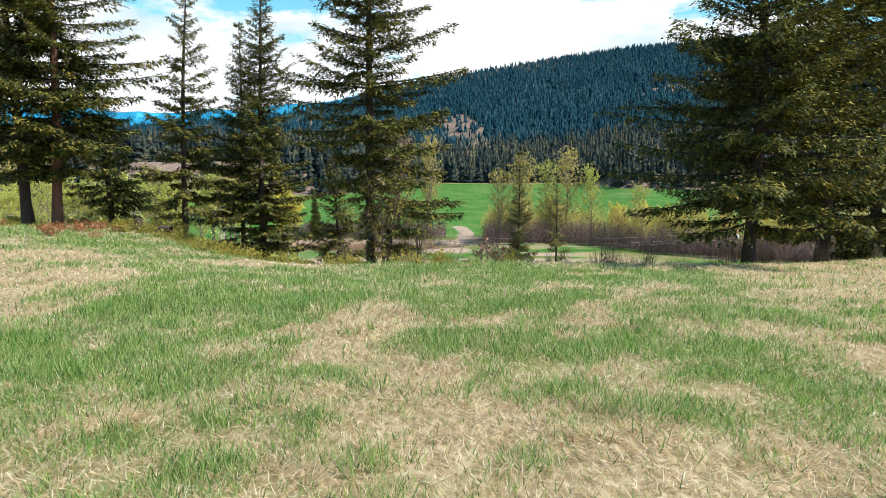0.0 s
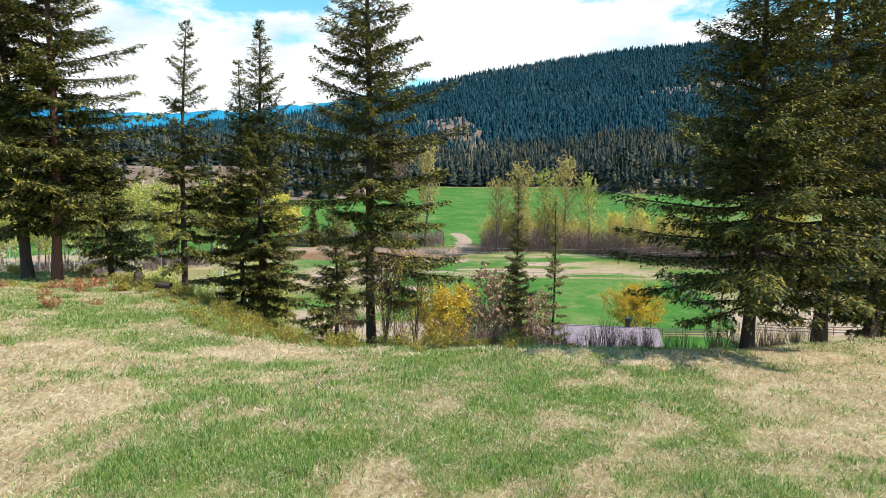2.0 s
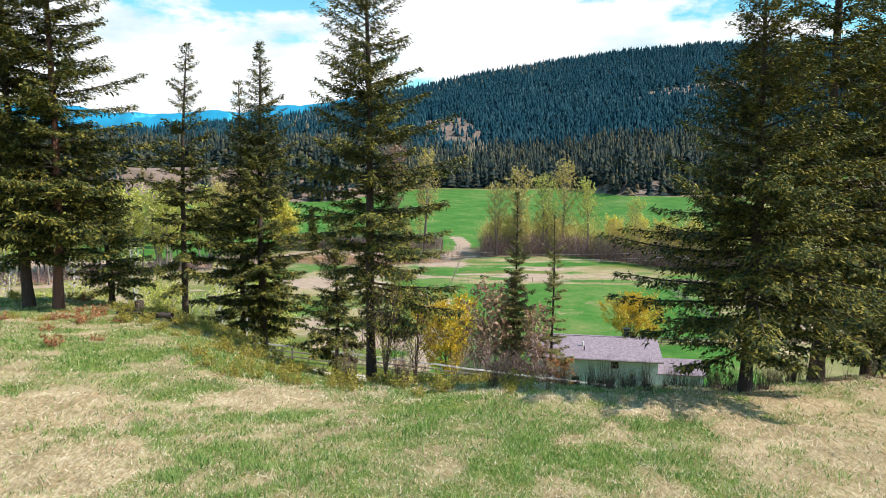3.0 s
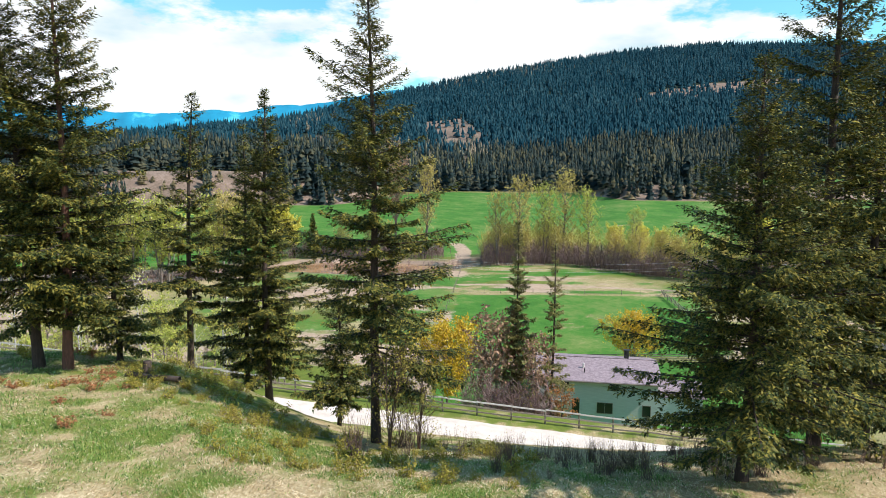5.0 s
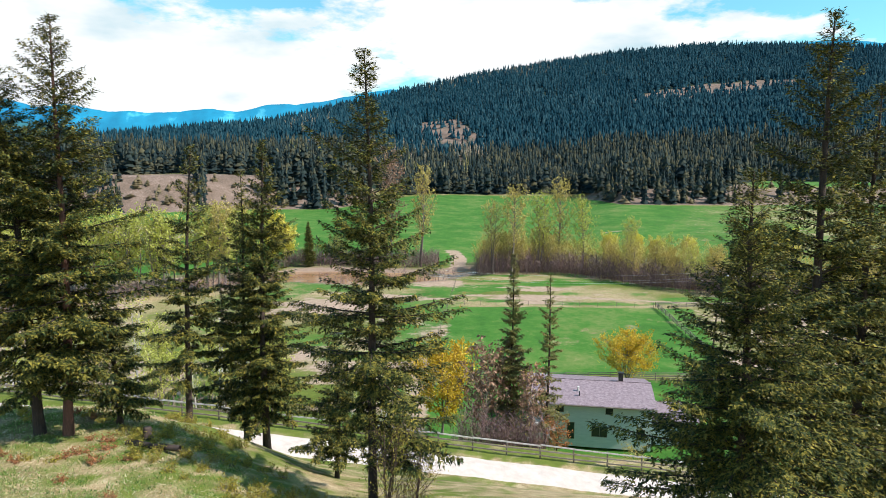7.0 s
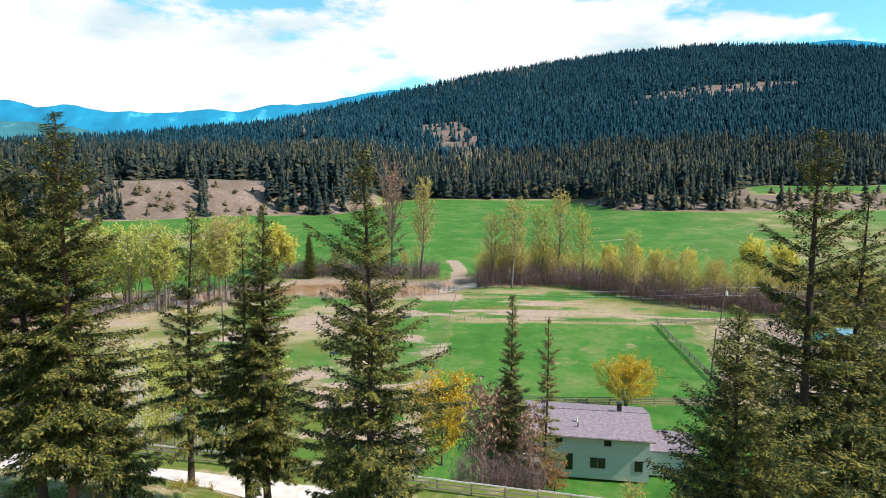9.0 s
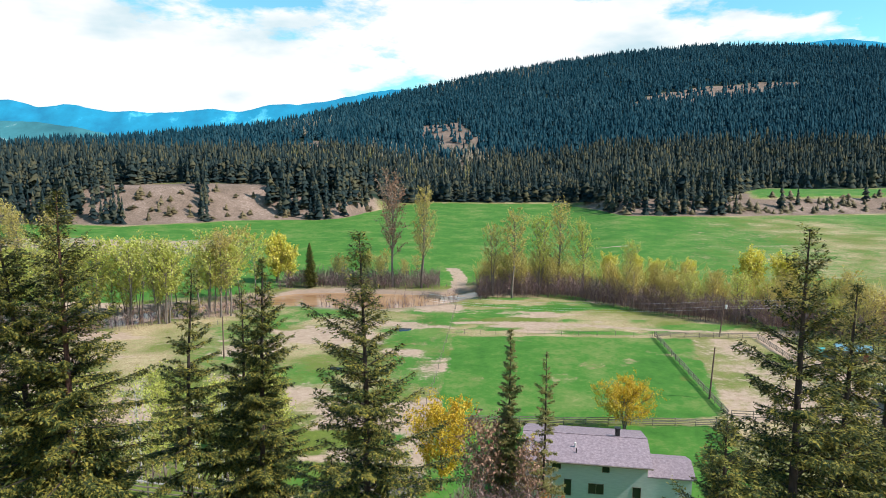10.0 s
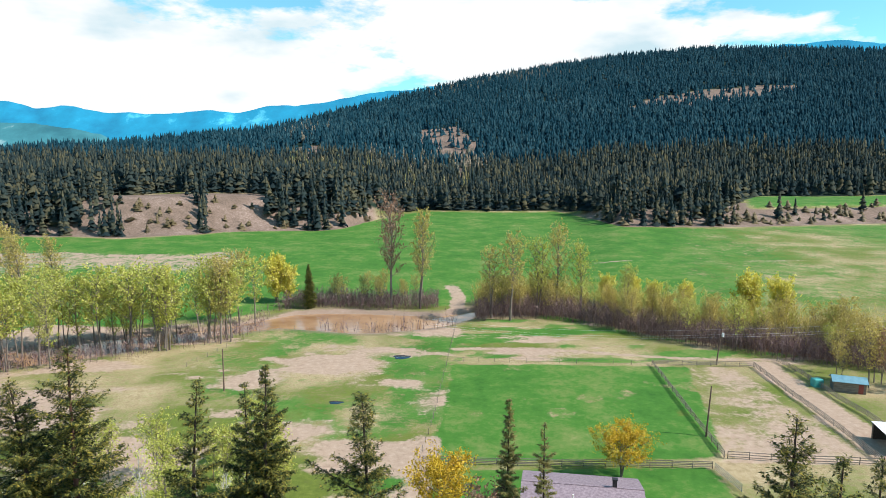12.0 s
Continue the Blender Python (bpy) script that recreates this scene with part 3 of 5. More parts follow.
def fir_meshes(name, high, reach, start, seed, spacing=0.30, per_whorl=5, spray=0.30, thin=0.0, trunk_r=0.22, lean=(0, 0), ragged=0.35, bare_side=None):
    """Trunk, limb and needle meshes of a fir: whorls of drooping limbs, side twigs, needle sprays."""
    rng = np.random.RandomState(seed)
    hs = np.linspace(0, 1, 16)
    wig = np.stack([lean[0] * hs ** 1.0 + 0.10 * np.sin(hs * 5 + seed), lean[1] * hs + 0.10 * np.cos(hs * 4 + seed), hs * high - 0.3 * (hs == 0)], -1)
    rad = trunk_r * (1 - hs) ** 0.8 + 0.015
    rad[0] *= 1.25
    trunk = mesh_of(name + "_trunk", *tube_arrays(wig, rad, 9, seed, 0.22), smooth=True)

    def axis(h):
        return np.stack([np.interp(h / high, hs, wig[:, k]) for k in range(2)], -1)
    climb = np.linspace(0, 1, int((high - start) / spacing * 1.15))
    levels = start + (high - 0.12 - start) * climb ** 0.84
    levels = np.repeat(levels, per_whorl)
    levels = levels + rng.uniform(-0.5, 0.5, len(levels)) * spacing
    levels = levels[rng.rand(len(levels)) > thin]
    levels = np.clip(levels, start * 0.8, high - 0.1)
    n = len(levels)
    q = (levels - start) / (high - start)
    az = np.arange(n) * 2.39996 + rng.uniform(-0.5, 0.5, n)
    lobes = 1 + 0.22 * np.sin(az * 2 + seed) * np.sin(levels * 1.3 + seed)
    L = reach * np.clip(1 - q, 0.0, 1) ** 0.74 * np.clip(0.55 + q * 3.5, 0, 1) * lobes * (1 + ragged * (rng.rand(n) - 0.6)) + 0.10 + 0.15 * (1 - q)
    big = rng.rand(n) < 0.05
    L = np.where(big, L * 1.3, L)
    el = -0.24 + 1.05 * np.clip(q, 0, 1) ** 1.1 + rng.uniform(-0.14, 0.14, n)
    out = np.stack([np.cos(az), np.sin(az)], -1)
    if bare_side:
        # few short limbs on one side of the lower trunk
        keep = step(-0.2, 0.6, out[:, 0] * bare_side[0] + out[:, 1] * bare_side[1])
        L = L * (1 - (1 - step(bare_side[2] - 1.5, bare_side[2] + 1.5, levels)) * 0.8 * (1 - keep))
    root = np.concatenate([axis(levels), levels[:, None]], -1)

    def along(s):
        """Points on all limbs at s (n, m)."""
        r = L[:, None] * s * np.cos(el)[:, None]
        z = L[:, None] * (np.sin(el)[:, None] * s + 0.16 * s * s * (1 - q)[:, None] - 0.05 * s)
        return root[:, None, :] + np.concatenate([out[:, None, :] * r[..., None], z[..., None]], -1)
    # limbs: three-sided tapered rods
    ss = np.tile(np.linspace(0, 1, 4), (n, 1))
    p = along(ss)
    side = np.stack([-out[:, 1], out[:, 0], np.zeros(n)], -1)
    up = np.array([0, 0, 1.0])
    rr = (0.010 + 0.011 * L)[:, None] * np.array([1, 0.7, 0.4, 0.08])[None, :]
    ring = []
    for a in (0.0, 2.094, 4.189):
        ring.append(p + rr[..., None] * (math.cos(a) * side[:, None, :] + math.sin(a) * up))
    v = np.stack(ring, 2).reshape(-1, 3)
    base = (np.arange(n)[:, None, None] * 12 + np.arange(3)[None, :, None] * 3)
    j = np.arange(3)[None, None, :]
    k = (j + 1) % 3
    f = np.stack([base + j, base + k, base + 3 + k, base + 3 + j], -1).reshape(-1, 4)
    wood_v, wood_f = v, f
    # twigs
    m = np.clip((L / 0.075).astype(int), 5, 48)
    bi = np.repeat(np.arange(n), m)
    first = np.repeat(np.cumsum(m) - m, m)
    kk = np.arange(len(bi)) - first
    s = 0.10 + 0.90 * (kk + rng.rand(len(bi))) / m[bi]
    inner = s > 0.04 + 0.08 * rng.rand(len(s))
    bi, s, kk = bi[inner], s[inner], kk[inner]
    r = L[bi] * s * np.cos(el[bi])
    z = L[bi] * (np.sin(el[bi]) * s + 0.16 * s * s * (1 - q[bi]) - 0.05 * s)
    at = root[bi] + np.concatenate([out[bi] * r[:, None], z[:, None]], -1)
    sign = np.where(kk % 2 == 0, 1.0, -1.0)
    fan = 0.95 - 0.45 * s + rng.uniform(-0.25, 0.25, len(s))
    d2 = out[bi] * np.cos(fan)[:, None] + side[bi][:, :2] * (np.sin(fan) * sign)[:, None]
    dz = np.sin(el[bi]) * 0.5 - 0.16 + rng.uniform(-0.2, 0.16, len(s))
    d = np.concatenate([d2, dz[:, None]], -1)
    d /= np.linalg.norm(d, axis=1)[:, None]
    tl = (0.16 + 0.34 * L[bi] * (1.02 - s)) * rng.uniform(0.6, 1.2, len(s))
    tl = np.minimum(tl, 1.0)
    tl = np.where(rng.rand(len(tl)) < 0.25, tl * 0.4, tl)
    # sprays along the twigs
    c = np.clip((tl / (spray * 0.115)).astype(int) + 2, 2, 24)
    ti = np.repeat(np.arange(len(s)), c)
    tf = np.repeat(np.cumsum(c) - c, c)
    g = (np.arange(len(ti)) - tf + rng.rand(len(ti))) / c[ti]
    p0 = at[ti] + d[ti] * (tl[ti] * g)[:, None]
    p0[:, 2] -= 0.12 * (tl[ti] * g) ** 2
    p0 += rng.normal(0, 0.035, p0.shape) * np.array([1, 1, 1.6])
    jit = rng.normal(0, 0.5, (len(ti), 3))
    jit[:, 2] = jit[:, 2] * 0.45 - 0.16
    sd = d[ti] * 0.75 + jit
    sd /= np.linalg.norm(sd, axis=1)[:, None]
    sl = spray * rng.uniform(0.4, 0.9, len(ti)) * (1 - 0.30 * np.clip(q[bi[ti]], 0, 1))
    w = np.cross(sd, [0.0, 0.0, 1.0]) + rng.normal(0, 0.28, (len(ti), 3))
    w = w - sd * (w * sd).sum(1)[:, None]
    w /= np.linalg.norm(w, axis=1)[:, None] + 1e-9
    w *= (sl * rng.uniform(0.17, 0.30, len(ti)))[:, None]
    tip = p0 + sd * sl[:, None]
    tris = np.stack([p0 - w, p0 + w, tip], 1).reshape(-1, 3)
    wood_f = np.concatenate([wood_f[:, [0, 1, 2]], wood_f[:, [0, 2, 3]]])
    cv, cf = joined([(wood_v, wood_f), (tris, np.arange(len(ti) * 3).reshape(-1, 3))])
    crown = mesh_of(name + "_crown", cv, cf)
    crown.materials.append(BARK)
    crown.polygons.foreach_set("material_index", (np.arange(len(cf)) >= len(wood_f)).astype(np.int32))
    return trunk, crown


def fir(meshes, x, y, label, turn=0.0, scale=1.0, bark=None, needles=None, sink=0.12, name="fir_tree", group="firs on the hillside"):
    t = thing(name, x, y, on_land(x, y) - sink, label, "tree", group, turn)
    t.scale = (scale,) * 3
    child("trunk", meshes[0], bark or BARK, t)
    if len(meshes[1].materials) == 1:
        meshes[1].materials.append(needles or NEEDLES)
    child("crown", meshes[1], None, t)
    return t


def broadleaf_meshes(name, high, spread, bare, seed, limbs=26, twigs=9, leaves=5, leaf=0.25, trunk_r=0.16, rise=1.0, forks=1, thick=0.02):
    """Trunk with limbs, fine twigs and loose spring leaves; rise: how steeply the limbs climb."""
    rng = np.random.RandomState(seed)
    wood, twig_v, leaf_v = [], [], []
    stems = []
    for k in range(forks):
        hs = np.linspace(0, 1, 9)
        a = rng.uniform(0, 6.28)
        off = (0.0 if forks == 1 else spread * 0.35) * hs ** 1.2
        path = np.stack([np.cos(a) * off + 0.012 * high * np.sin(hs * 6 + seed + k), np.sin(a) * off + 0.012 * high * np.cos(hs * 5 + k), hs * high * rng.uniform(0.85, 1.0) - 0.2 * (hs == 0)], -1)
        wood.append(tube_arrays(path, trunk_r / forks ** 0.5 * (1 - hs) ** 0.8 + 0.012, 6, seed + k))
        stems.append(path)
    for b in range(limbs):
        path = stems[b % forks]
        q = bare + (1 - bare) * (b + rng.rand()) / limbs * 0.97
        p0 = np.array([np.interp(q, np.linspace(0, 1, 9), path[:, k]) for k in range(3)])
        az = b * 2.4 + rng.uniform(-0.5, 0.5)
        w = (q - bare) / (1 - bare)
        ln = spread * (0.45 + 0.75 * np.sin(np.pi * min(1, 0.22 + 0.70 * w))) * rng.uniform(0.7, 1.15)
        e = rise * rng.uniform(0.7, 1.2)
        d = np.array([np.cos(az) * np.cos(e), np.sin(az) * np.cos(e), np.sin(e)])
        ss = np.linspace(0, 1, 4)[:, None]
        pts = p0 + d * ln * ss + np.array([0, 0, 0.18 * ln]) * ss ** 2
        wood.append(tube_arrays(pts, np.array([1, 0.7, 0.4, 0.1]) * thick * ln ** 0.6, 4, b))
        for t in range(twigs):
            s = rng.uniform(0.25, 1.0)
            q0 = p0 + d * ln * s + np.array([0, 0, 0.18 * ln]) * s ** 2
            td = d * 0.5 + rng.normal(0, 0.55, 3) + np.array([0, 0, 0.25])
            td /= np.linalg.norm(td)
            tl = ln * rng.uniform(0.2, 0.45)
            sd = np.cross(td, rng.normal(0, 1, 3))
            sd *= 0.011 * thick / 0.02 * 1.6 / (np.linalg.norm(sd) + 1e-6)
            twig_v.append([q0 - sd, q0 + sd, q0 + td * tl + sd * 0.2, q0 + td * tl - sd * 0.2])
            for k in range(leaves):
                c = q0 + td * tl * rng.uniform(0.1, 1.1) + rng.normal(0, 0.10 * tl + 0.05, 3)
                u1 = rng.normal(0, 1, 3)
                u1 /= np.linalg.norm(u1)
                u2 = np.cross(u1, rng.normal(0, 1, 3))
                u2 /= np.linalg.norm(u2) + 1e-6
                r = leaf * rng.uniform(0.5, 1.1)
                leaf_v.append([c - u1 * r, c + u2 * r * 0.55, c + u1 * r, c - u2 * r * 0.55])
    twig_v = np.array(twig_v)
    wood.append((twig_v.reshape(-1, 3), np.arange(len(twig_v) * 4).reshape(-1, 4)))
    trunk = mesh_of(name + "_trunk", *joined(wood))
    lv = np.array(leaf_v)
    crown = mesh_of(name + "_crown", lv.reshape(-1, 3), np.arange(len(lv) * 4).reshape(-1, 4)) if leaves else None
    return trunk, crown


DRESSED = {}


def dressed(mesh, mat):
    """The mesh in one material; trees of the same form may differ in leaf."""
    key = (mesh.name, mat.name)
    if key not in DRESSED:
        DRESSED[key] = mesh if not len(mesh.materials) else mesh.copy()
        DRESSED[key].materials.clear()
        DRESSED[key].materials.append(mat)
    return DRESSED[key]


def broadleaf(meshes, x, y, label, bark, leafmat, name="cottonwood_tree", group="", turn=0.0, scale=1.0, sink=0.1, stretch=1.0):
    t = thing(name, x, y, on_land(x, y) - sink, label, "tree", group, turn)
    t.scale = (scale, scale, scale * stretch)
    child("trunk", dressed(meshes[0], bark), None, t)
    if meshes[1] is not None:
        child("crown", dressed(meshes[1], leafmat), None, t)
    return t


# the large firs along the top of the slope
fir(fir_meshes("fir_a", 16.8, 3.8, 2.6, 11, 0.38, 5, 0.29, 0.05, 0.22, (-1.2, 0.2), 0.9), -18.1, 28.6, "tall dark green fir with a leaning bare lower trunk")
fir(fir_meshes("fir_b", 18.5, 3.8, 2.8, 12, 0.42, 5, 0.29, 0.10, 0.20, (0.4, 0.3), 1.1), -16.9, 28.5, "tall fir with a reddish trunk at the meadow edge", bark=BARK_RED)
fir(fir_meshes("fir_b2", 6.2, 2.0, 0.9, 13, 0.32, 5, 0.26, 0.10, 0.15), -15.6, 30.4, "small green fir behind taller ones", bark=BARK)
fir(fir_meshes("fir_c", 17.0, 2.7, 3.4, 14, 0.46, 4, 0.34, 0.20, 0.19, (0.7, 0.5), 1.0), -15.5, 38.6, "slender fir with gaps between its limbs above the lane")
fir(fir_meshes("fir_d", 20.1, 3.3, 2.6, 15, 0.43, 5, 0.34, 0.14, 0.24, (0.3, -0.4), 0.9), -11.4, 41.2, "broad olive-green fir standing above the gravel lane")
fir(fir_meshes("fir_d2", 19.0, 2.8, 2.2, 16, 0.48, 4, 0.34, 0.14, 0.17, (0, 0), 0.9), -13.2, 43.2, "olive-green fir close beside a broader one")
fir(fir_meshes("fir_e", 19.7, 3.6, 2.6, 17, 0.42, 5, 0.28, 0.18, 0.20, (-0.3, 0), 1.2, (0.95, 0.3, 5.5)), -2.9, 27.1, "tall ragged fir with long sweeping limbs on the slope")
fir(fir_meshes("fir_s", 8.8, 2.5, 1.6, 18, 0.40, 5, 0.29, 0.12, 0.12, (0, 0), 0.8), -5.9, 35.8, "young thin fir on the slope above the lane")
fir(fir_meshes("fir_r1", 12.5, 3.6, 1.5, 19, 0.32, 6, 0.22, 0.10, 0.17, (0, 0), 0.9), 8.8, 18.6, "dense dark fir with limbs sweeping near the grass")
fir(fir_meshes("fir_r2", 18.7, 3.9, 1.7, 20, 0.43, 5, 0.27, 0.18, 0.23, (0.2, 0.4), 0.9), 13.0, 22.3, "large dense fir at the edge of the meadow")
fir(fir_meshes("fir_r3", 17.0, 3.5, 1.6, 21, 0.48, 5, 0.29, 0.18, 0.2, (0, 0), 0.8), 16.0, 24.2, "tall fir beside a larger one at the meadow edge")
fir(fir_meshes("fir_r4", 17.0, 3.4, 1.8, 22, 0.50, 5, 0.29, 0.18, 0.2, (0, 0), 0.8), 19.2, 26.5, "tall fir at the end of a small group")
# the two thin ailing trees by the house
fir(fir_meshes("fir_g", 21.4, 2.1, 2.0, 23, 0.46, 5, 0.42, 0.18, 0.16, (0.2, 0), 0.7), 6.9, 61.0, "narrow sparse fir with thinning needles by the house", needles=NEEDLES_THIN)
fir(fir_meshes("fir_g2", 18.7, 1.9, 1.5, 24, 0.54, 4, 0.42, 0.35, 0.15, (0.2, 0), 0.7), 10.3, 60.0, "half-dead fir with a dark bare trunk near the house", needles=NEEDLES_THIN)
fir(fir_meshes("fir_spruce", 15.0, 2.5, 0.6, 25, 0.36, 6, 0.45, 0.0, 0.2), -42, 214, "dark green spruce by the creek", name="spruce_tree")

# broadleaved trees of the yard
yb = broadleaf_meshes("golden", 6.4, 3.2, 0.16, 31, 46, 11, 18, 0.135, 0.16, 0.75, 4)
broadleaf(yb, 0.6, 77.5, "round shrubby tree in golden yellow leaf", BARK_GREY, LEAF_YELLOW, "golden_tree", stretch=1.1, scale=1.35)
yb2 = broadleaf_meshes("golden_wide", 5.6, 3.2, 0.28, 32, 44, 11, 18, 0.135, 0.2, 0.55, 5)
broadleaf(yb2, 28.4, 94.2, "spreading golden-leaved tree beside the rail fence", BARK_GREY, LEAF_YELLOW, "golden_tree", scale=1.2)

# creek-side trees
cot = [broadleaf_meshes("cottonwood_%d" % k, 20.0, 3.4, 0.25, 40 + k, 46, 10, 5, 0.22, 0.26, 0.85, 1 + k % 2, 0.03) for k in range(3)]
pop = [broadleaf_meshes("poplar_%d" % k, 15.0, 3.3, 0.30, 50 + k, 30, 9, 4, 0.27, 0.15, 0.80, 1 + k % 2, 0.022) for k in range(4)]
bareb = [broadleaf_meshes("bare_%d" % k, 20.0, 3.6, 0.30, 60 + k, 44, 14, 4, 0.22, 0.34, 0.9, 2, 0.035) for k in range(2)]
wil = [broadleaf_meshes("willow_%d" % k, 9.0, 3.4, 0.06, 70 + k, 56, 10, 10, 0.28, 0.2, 1.05, 6, 0.03) for k in range(2)]
BROWN_BUD = foliage("brown_buds", [(0.2, (0.20, 0.11, 0.08)), (0.6, (0.34, 0.20, 0.14)), (0.9, (0.42, 0.28, 0.18))], (0.3, 0.2, 0.1), 0.2)
grove = [broadleaf_meshes("grove_%d" % k, 17.5, 4.0, 0.40, 55 + k, 28, 8, 6, 0.31, 0.2, 0.75, 1 + k % 2, 0.026) for k in range(3)]
rng = np.random.RandomState(5)
broadleaf(bareb[0], -14.6, 216, "tall cottonwood still bare with reddish buds", BARK_GREY, BROWN_BUD, stretch=1.2, scale=1.56)
broadleaf(bareb[1], -5.0, 214, "tall half-bare cottonwood beside the creek", BARK_GREY, LEAF_BUFF, stretch=1.25, scale=1.36)
for x, y, s, k, lm in ((23.3, 196, 1.22, 0, LEAF_BUFF), (17.5, 199, 1.0, 1, LEAF_BUFF), (32.7, 203, 1.12, 1, LEAF_LIME), (38.9, 205, 1.2, 2, LEAF_BUFF), (46, 203, 1.16, 0, LEAF_LIME), (57, 191, 0.9, 1, LEAF_LIME)):
    broadleaf(cot[k], x, y, "tall slender cottonwood in first spring leaf", BARK_GREY, lm, group="cottonwoods by the creek", turn=rng.uniform(0, 360), scale=s * 1.2)
for k in range(70):
    x = rng.uniform(15, 125)
    y = float(creek_y(x)) - 8 + rng.uniform(-3, 16)
    lm = (LEAF_LIME, LEAF_BUFF, LEAF_BUFF)[rng.randint(3)]
    broadleaf(pop[k % 4], x, y, "thin young poplar in pale yellow-green leaf", BARK_GREY, lm, "poplar_tree", "poplars by the creek", rng.uniform(0, 360), rng.uniform(0.6, 0.98), stretch=rng.uniform(0.9, 1.1))
for k in range(52):
    x = rng.uniform(-118, -52)
    y = float(creek_y(x)) + rng.uniform(-22, 8)
    broadleaf(grove[k % 3] if k % 4 else cot[k % 3], x, y, "young poplar in fresh lime-green leaf by the creek", BARK_GREY, LEAF_LIME if x < -66 else (LEAF_BUFF, LEAF_LIME)[k % 2], "poplar_tree", "poplars of the grove", rng.uniform(0, 360), rng.uniform(0.95, 1.3) * (1 if k % 4 else 0.95))
for x, y, s, k in ((-55, 222, 1.15, 0), (-51, 223, 0.9, 1), (58, 216, 0.75, 1), (65, 212, 0.8, 0), (71, 207, 0.7, 1), (79, 202, 0.75, 0), (93, 190, 1.1, 0), (101, 187, 1.0, 1), (-90, 212, 0.9, 1)):
    broadleaf(wil[k], x, y, "rounded willow in bright yellow leaf", BARK_GREY, LEAF_WILLOW, "willow_tree", "willows by the creek", rng.uniform(0, 360), s * 1.35)
for k in range(16):
    x = rng.uniform(88, 122)
    broadleaf(pop[k % 4], x, float(creek_y(x)) - 16 - rng.uniform(0, 14) - 0.3 * (x - 88), "half-bare young tree with brown buds", BARK_GREY, BROWN_BUD if k % 3 else LEAF_BUFF, "poplar_tree", "brown trees beside the shed", rng.uniform(0, 360), rng.uniform(0.6, 0.95))
for k in range(12):
    broadleaf(pop[k % 4], rng.uniform(-36, -2), rng.uniform(217, 230), "thin young poplar in pale yellow-green leaf", BARK_GREY, LEAF_BUFF, "poplar_tree", "poplars by the creek", rng.uniform(0, 360), rng.uniform(0.5, 0.8))

for x, y, s in ((-126, 196, 1.4), (-133, 203, 1.5), (-121, 205, 1.3)):
    broadleaf(cot[0], x, y, "tall cottonwood in buff spring leaf", BARK_GREY, LEAF_BUFF, group="cottonwoods by the creek", turn=x, scale=s)
# grey half-bare clump by the house, bush below the meadow's edge
for x, y, s, lm in ((4.6, 59.5, 0.78, BROWN_BUD), (5.8, 61.2, 0.85, BROWN_BUD), (7.9, 62.5, 0.78, LEAF_BUFF), (3.6, 61.5, 0.62, BROWN_BUD), (8.6, 58.6, 0.6, BROWN_BUD)):
    broadleaf(pop[int(x) % 4], x, y, "grey half-bare tree in a clump by the house", BARK_GREY, lm, "bare_tree", "bare clump by the house", 50 * x, s)
oak = [broadleaf_meshes("bush_%d" % k, 4.6, 1.7, 0.10, 90 + k, 40, 10, 4, 0.055, 0.04, 0.95, 7, 0.011) for k in range(2)]
for x, y, s in ((-2.3, 25.4, 0.92), (-1.1, 25.6, 0.74)):
    broadleaf(oak[int(x) % 2], x, y, "tall olive-leaved bush below the meadow's edge", STEM_DARK, LEAF_SHRUB, "bush", "bushes on the slope", 40 * x, s)

# birches behind the lane fence
bir = [broadleaf_meshes("birch_%d" % k, 12.0, 1.7, 0.35, 80 + k, 26, 9, 2, 0.13, 0.11, 1.05, 1 + k % 2, 0.014) for k in range(3)]
for k, (x, y, s) in enumerate(((-28.5, 60, 1.15), (-31, 63, 1.0), (-26, 66, 0.9), (-34, 60, 1.0), (-20.5, 60, 1.1), (-19, 62, 1.0), (-17.8, 58.5, 0.95), (-37, 66, 1.1), (-24, 72, 1.0), (-9, 66, 0.8), (-6, 70, 0.8), (-3.5, 72, 0.7), (-40, 60, 1.0), (-44, 64, 1.1), (-30, 78, 1.0))):
    broadleaf(bir[k % 3], x, y, "white-barked birch with sparse pale leaves", BARK_WHITE, LEAF_LIME, "birch_tree", "birches below the lane", 77 * k, s)
for k in range(40):
    broadleaf(grove[k % 3] if k % 2 else pop[k % 4], rng.uniform(-66, -19), rng.uniform(66, 98), "thin young poplar in pale lime leaf", BARK_GREY, LEAF_LIME, "poplar_tree", "poplars below the lane", rng.uniform(0, 360), rng.uniform(0.5, 0.75))


